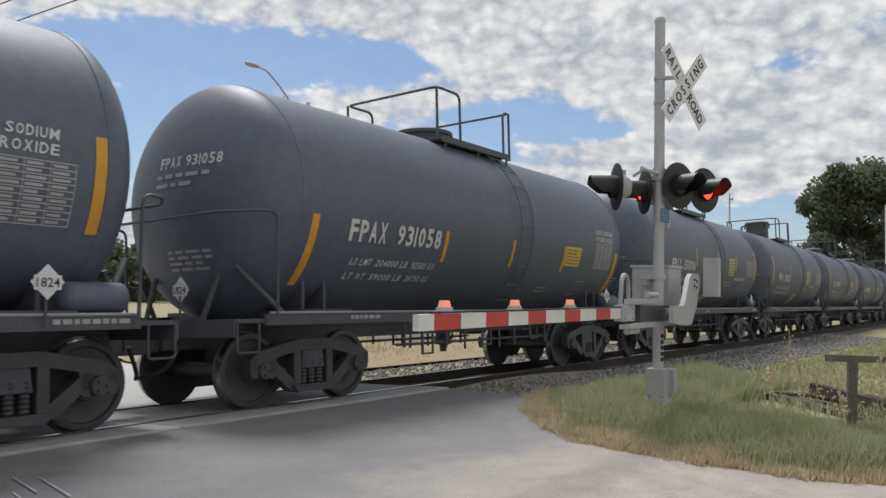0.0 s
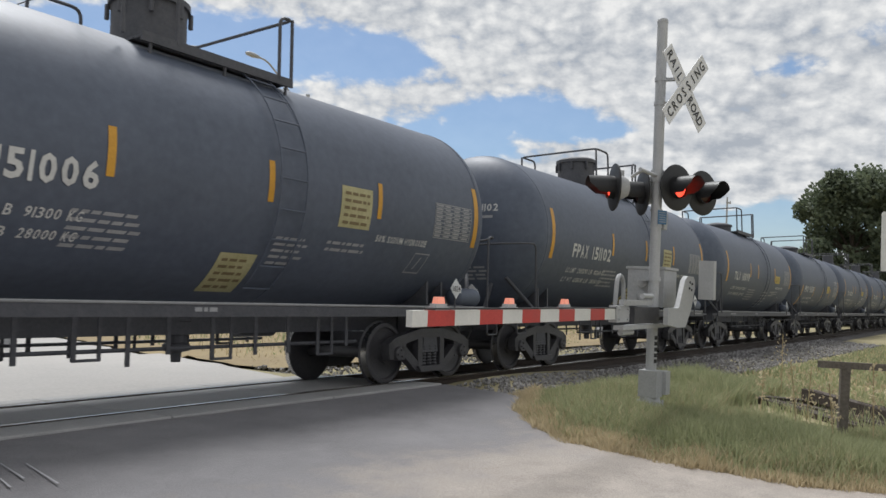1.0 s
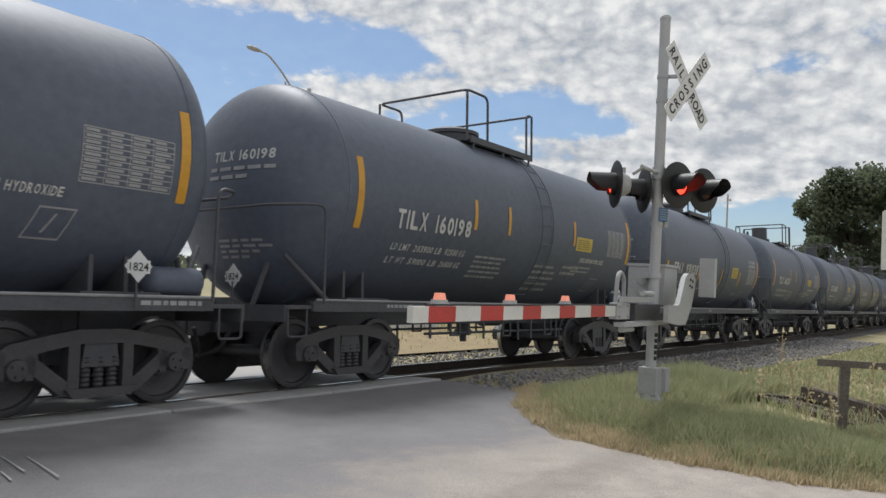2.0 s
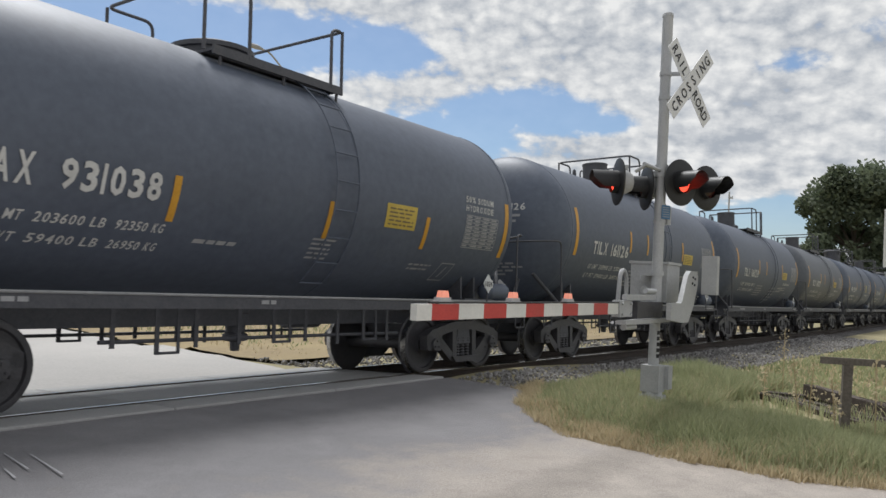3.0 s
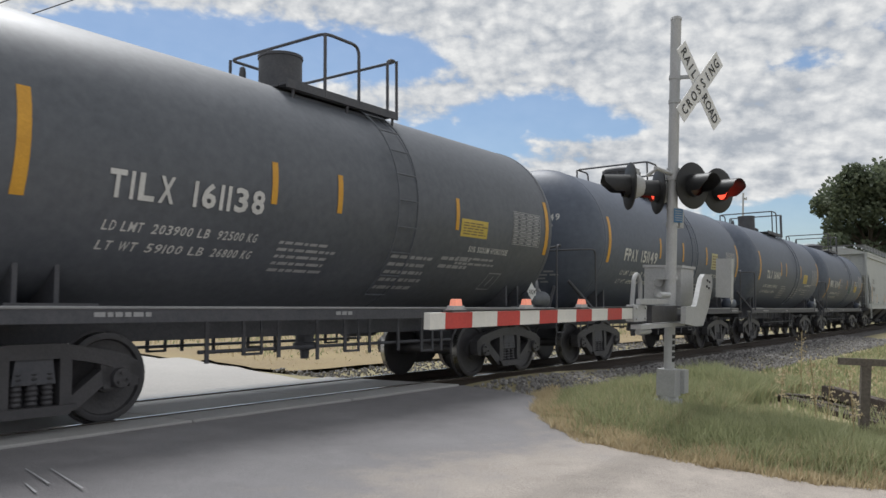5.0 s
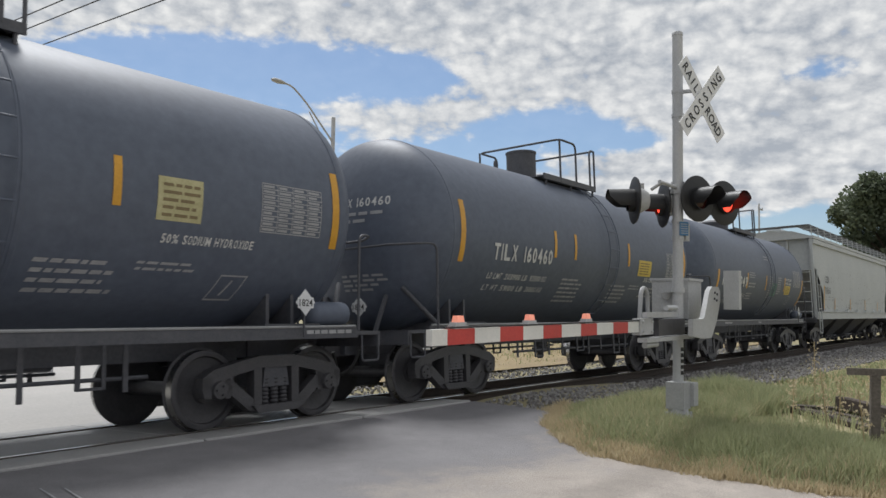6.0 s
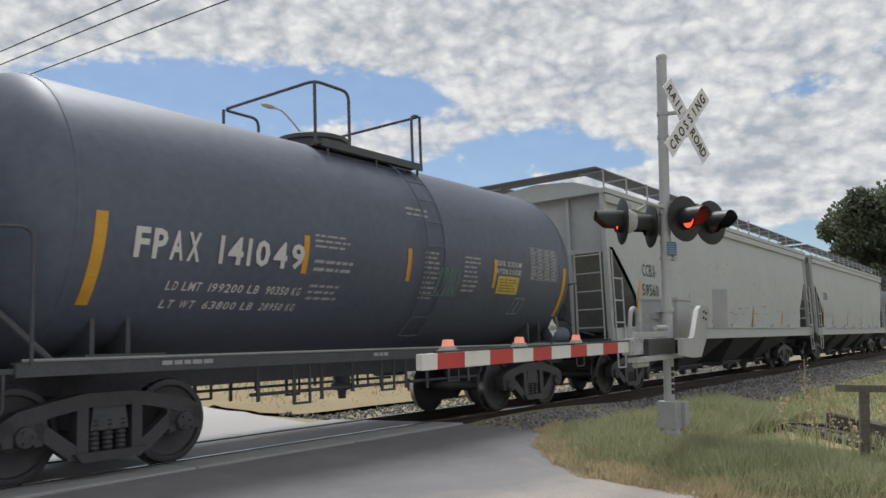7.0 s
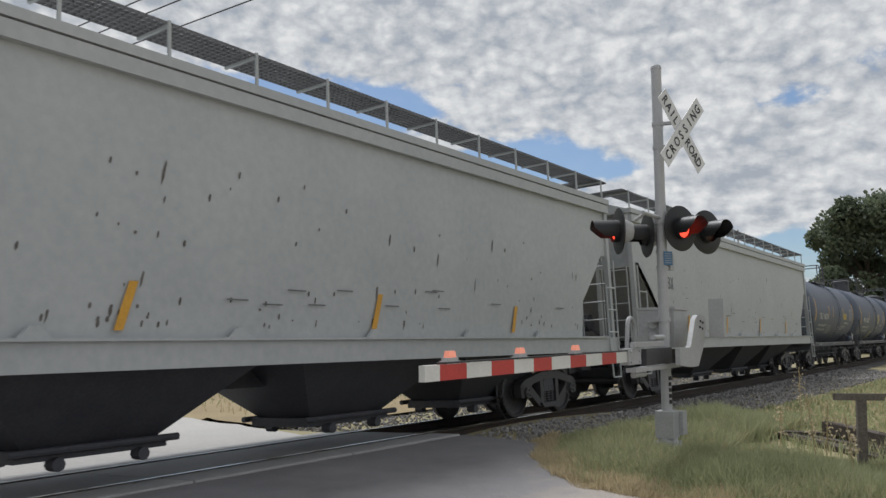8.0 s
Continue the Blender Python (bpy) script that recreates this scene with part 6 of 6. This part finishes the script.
def verge_edge(rd):
    y = rd.uniform(-1.5, 6.2)
    x = road_edge(y) + rd.uniform(-0.06, 0.65) ** 1.0 + 0.12 * clump(y, y, 3)
    return x, y, 0.75 + 0.5 * clump(x, y, 2)


def far_side(rd):
    x, y = rd.uniform(13, 70), rd.uniform(12.6, 34)
    if x < 12 + 0.25 * (y - 11) + 1:
        return x, y, 0
    return x, y, max(0.1, 0.6 + 0.9 * clump(x, y, 0.4)) * (0.5 if y < 14 else 1)


grass("verge_grass", 85000, verge, 0.27, GRASS, 11, "uneven green grass on the verge", 0.007)
grass("verge_straw", 24000, verge_edge, 0.12, STRAW, 12, "dry straw-coloured grass along the road's edge", 0.006)
grass("verge_straw_patches", 22000, lambda rd: (lambda x, y, k: (x, y, k * 0.8 if clump(x, y, 0.8) < 0.05 else 0))(*verge(rd)), 0.30, STRAW, 13, "dry stalks among the green grass", 0.005)
grass("field_grass", 22000, verge_far, 0.13, GRASS, 14, "rough green grass further along the track", 0.03)
grass("field_straw", 9000, verge_far, 0.11, STRAW, 15, "dry grass further along the track", 0.025)
grass("far_dry_grass", 12000, far_side, 0.24, STRAW, 16, "dry grass beyond the tracks", 0.02)
grass("far_green_grass", 9000, lambda rd: (lambda x, y, k: (x, y, k if clump(x, y, 0.2) > -0.05 or y > 18 else 0))(*far_side(rd)), 0.28, GRASS, 17, "green grass beyond the tracks", 0.025)


def weed(x, y, h, seed):
    rd = random.Random(seed)
    bm = bmesh.new()
    tip = Vector((rd.uniform(-0.12, 0.12), rd.uniform(-0.12, 0.12), h))
    tube(bm, [(0, 0, -0.1), tip * 0.5 + Vector((0.02, 0, 0)), tip], 0.007, 5)
    w = tagged(new("dry_weed"), "tall dry brown weed stalk standing in the grass", "weed", "dry weeds")
    w.location = (x, y, ground_z(x, y) - 0.03)
    part("stalk", bm, STRAW, w)
    vs, fs = [], []
    for k in range(46):
        t = rd.uniform(0.35, 1)
        p = tip * t + Vector((rd.gauss(0, 0.05), rd.gauss(0, 0.05), 0))
        a = Vector((rd.gauss(0, 1), rd.gauss(0, 1), rd.gauss(0.5, 1))).normalized() * rd.uniform(0.02, 0.05)
        b = a.orthogonal().normalized() * 0.012
        n = len(vs)
        vs += [p - b, p + b, p + a + b, p + a - b]
        fs.append((n, n + 1, n + 2, n + 3))
    hang("seed_head", mesh_of("seed_head", vs, fs, STRAW), w)["kind"] = "stuff"


for i, (x, y, h) in enumerate(((12.5, 2.45, 0.85), (12.62, 2.38, 0.80), (12.9, 2.05, 0.8), (11.6, 1.9, 0.72), (11.9, 1.55, 0.95), (12.7, 1.35, 0.85), (13.4, 3.1, 0.6), (16.2, 3.4, 1.1), (12.1, 1.2, 0.7))):
    weed(x, y, h, 40 + i)


# ---- the train, coupled in order; x is each car's middle at the clip's start ----
train = []
X0 = [1.22, 13.47, 25.61, 37.75, 49.90, 62.06, 74.25, 86.44, 98.62, 110.75, 122.87, 134.88]
for look_of, x in zip(CARS, X0):
    train.append((tank_car(look_of), x))
hop_x = 150.6
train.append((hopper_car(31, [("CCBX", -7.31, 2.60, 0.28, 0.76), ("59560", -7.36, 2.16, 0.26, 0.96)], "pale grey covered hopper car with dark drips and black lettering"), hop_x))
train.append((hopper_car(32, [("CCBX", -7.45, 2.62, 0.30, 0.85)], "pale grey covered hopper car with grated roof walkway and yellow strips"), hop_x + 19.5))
tail = hop_x + 19.5 + 15.6
for i in range(9):
    src = train[(6, 3, 1, 10, 8, 2, 7, 9, 5)[i]][0]
    train.append((copy_thing(src, Matrix()), tail + 12.13 * i))


# ---- pieces of the crossing and the track ----
def panel_mesh(name, length, v0, v1, depth, sunk):
    bm = bmesh.new()
    box(bm, (0, (v0 + v1) / 2, -sunk - depth / 2), (length, v1 - v0, depth))
    bmesh.ops.bevel(bm, geom=list(bm.edges), offset=0.012, segments=1, affect="EDGES")
    bmesh.ops.recalc_face_normals(bm, faces=bm.faces)
    me = bpy.data.meshes.new(name)
    bm.to_mesh(me)
    bm.free()
    me.materials.append(CONCRETE)
    return me


crossing = tagged(new("crossing_deck"), "concrete panel crossing deck set between and beside the rails", "crossing", kind="structure")
crossing.matrix_world = tm
for v0, v1 in ((0.105, 1.40), (-0.62, -0.045), (1.55, 2.12)):
    me = panel_mesh("crossing_panel", 2.425, v0, v1, 0.16, 0.008)
    for k in range(9):
        ob = hang("crossing_panel", me, crossing)
        ob.location = (10.68 - 2.44 * k, 0, 0)

ballast = bpy.data.objects["ballast"]
bm = bmesh.new()
box(bm, (0, 0.7525, -0.24), (0.23, 2.6, 0.17))
bmesh.ops.recalc_face_normals(bm, faces=bm.faces)
tie_me = bpy.data.meshes.new("tie")
bm.to_mesh(tie_me)
bm.free()
tie_me.materials.append(TIE)
for k in range(95):
    ob = hang("tie", tie_me, ballast)
    ob.matrix_local = tm @ pose(12.3 + 0.52 * k, 0.02 * math.sin(k * 2.3), 0, 0, 0, 0.6 * math.sin(k * 1.7))


def stone_mesh(seed):
    rd = random.Random(seed)
    bm = bmesh.new()
    bmesh.ops.create_icosphere(bm, subdivisions=1, radius=1.0)
    for v in bm.verts:
        v.co *= rd.uniform(0.65, 1.15)
        v.co.z *= 0.75
    me = bpy.data.meshes.new("stone")
    bm.to_mesh(me)
    bm.free()
    me.materials.append(STONE)
    return me


STONE = stuff("ballast_piece", (0.10, 0.095, 0.094), (0.40, 0.385, 0.37), 0.9, 0, 3.0, 0.3, 1.0, per_object=0.75)
stones = [stone_mesh(s) for s in range(6)]


def spot(rd, near):
    if near:
        x = 11.6 + 13 * rd.random() ** 1.3
        return x, rd.uniform(5.85 + 0.35 * (x < 12.2), 7.35)
    x = 10.9 + 34 * rd.random() ** 1.2
    return (x, rd.uniform(5.6 - 0.03 * (x - 12), 7.35)) if rd.random() < 0.62 else (max(12.0, x), rd.uniform(9.7, 12.1))


rd = random.Random(9)
n = 0
while n < 290:
    x, y = spot(rd, True)
    if y > 7.35 and x < 12.1 or x < road_edge(min(y, 7.3)) + 0.1:
        continue
    ob = hang("stone", stones[n % 6], ballast)
    s = rd.uniform(0.022, 0.048)
    zz = max(bed_z(x, y), ground_z(x, y) - 0.06)
    ob.matrix_local = Matrix.Translation((x, y, zz + s * 0.45)) @ pose(0, 0, 0, rd.uniform(0, 360), rd.uniform(0, 360), rd.uniform(0, 360)) @ Matrix.Scale(s, 4)
    n += 1
base = [([v.co.copy() for v in m.vertices], [tuple(p.vertices) for p in m.polygons]) for m in stones]
vs, fs = [], []
n = 0
while n < 11000:
    x, y = spot(rd, False)
    if x < 12.1 and 7.3 < y < 10.3 or x < road_edge(min(y, 7.3)) + 0.05:
        continue
    s = rd.uniform(0.016, 0.042) * (1 + 0.012 * (x - 12))
    zz = max(bed_z(x, y), ground_z(x, y) - 0.05)
    m = pose(0, 0, 0, rd.uniform(0, 360), rd.uniform(0, 360), rd.uniform(0, 360))
    pv, pf = base[n % 6]
    k = len(vs)
    vs += [(m @ p) * s + Vector((x, y, zz + s * 0.4)) for p in pv]
    fs += [tuple(i + k for i in f) for f in pf]
    n += 1
loose = hang("loose_ballast", mesh_of("loose_ballast", vs, fs, BALLAST))
tagged(loose, "loose crushed grey ballast stones beside the track", "ballast", kind="stuff")


# ---- what moves ----
TRACK_MID = tm @ Vector((0, 0.7525, 0))


def on_track(x):
    return pose(x, TRACK_MID.y, TRACK_MID.z, TILT, 0, 0)


def motions():
    for car, x0 in train:
        walk(car, [(0.0, on_track(x0)), (8.0, on_track(x0 - 8.0 * SPEED))])
        for ob in car.children:
            if ob.name.startswith("wheelset"):
                x = ob.location.x
                walk(ob, [(k / 30, pose(x, 0, 0.457, 0, -math.degrees(SPEED * k / 30 / 0.457), 0)) for k in range(241)])
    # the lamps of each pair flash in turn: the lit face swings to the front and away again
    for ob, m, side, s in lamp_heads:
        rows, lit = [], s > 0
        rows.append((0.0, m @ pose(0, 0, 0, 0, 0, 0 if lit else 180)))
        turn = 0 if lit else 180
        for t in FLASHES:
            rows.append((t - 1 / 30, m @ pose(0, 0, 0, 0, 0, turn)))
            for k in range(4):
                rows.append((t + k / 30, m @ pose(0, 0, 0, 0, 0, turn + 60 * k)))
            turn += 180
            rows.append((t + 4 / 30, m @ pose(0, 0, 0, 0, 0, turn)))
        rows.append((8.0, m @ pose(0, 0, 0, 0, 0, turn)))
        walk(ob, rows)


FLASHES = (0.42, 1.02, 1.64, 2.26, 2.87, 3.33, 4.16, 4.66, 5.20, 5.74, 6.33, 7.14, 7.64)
motions()
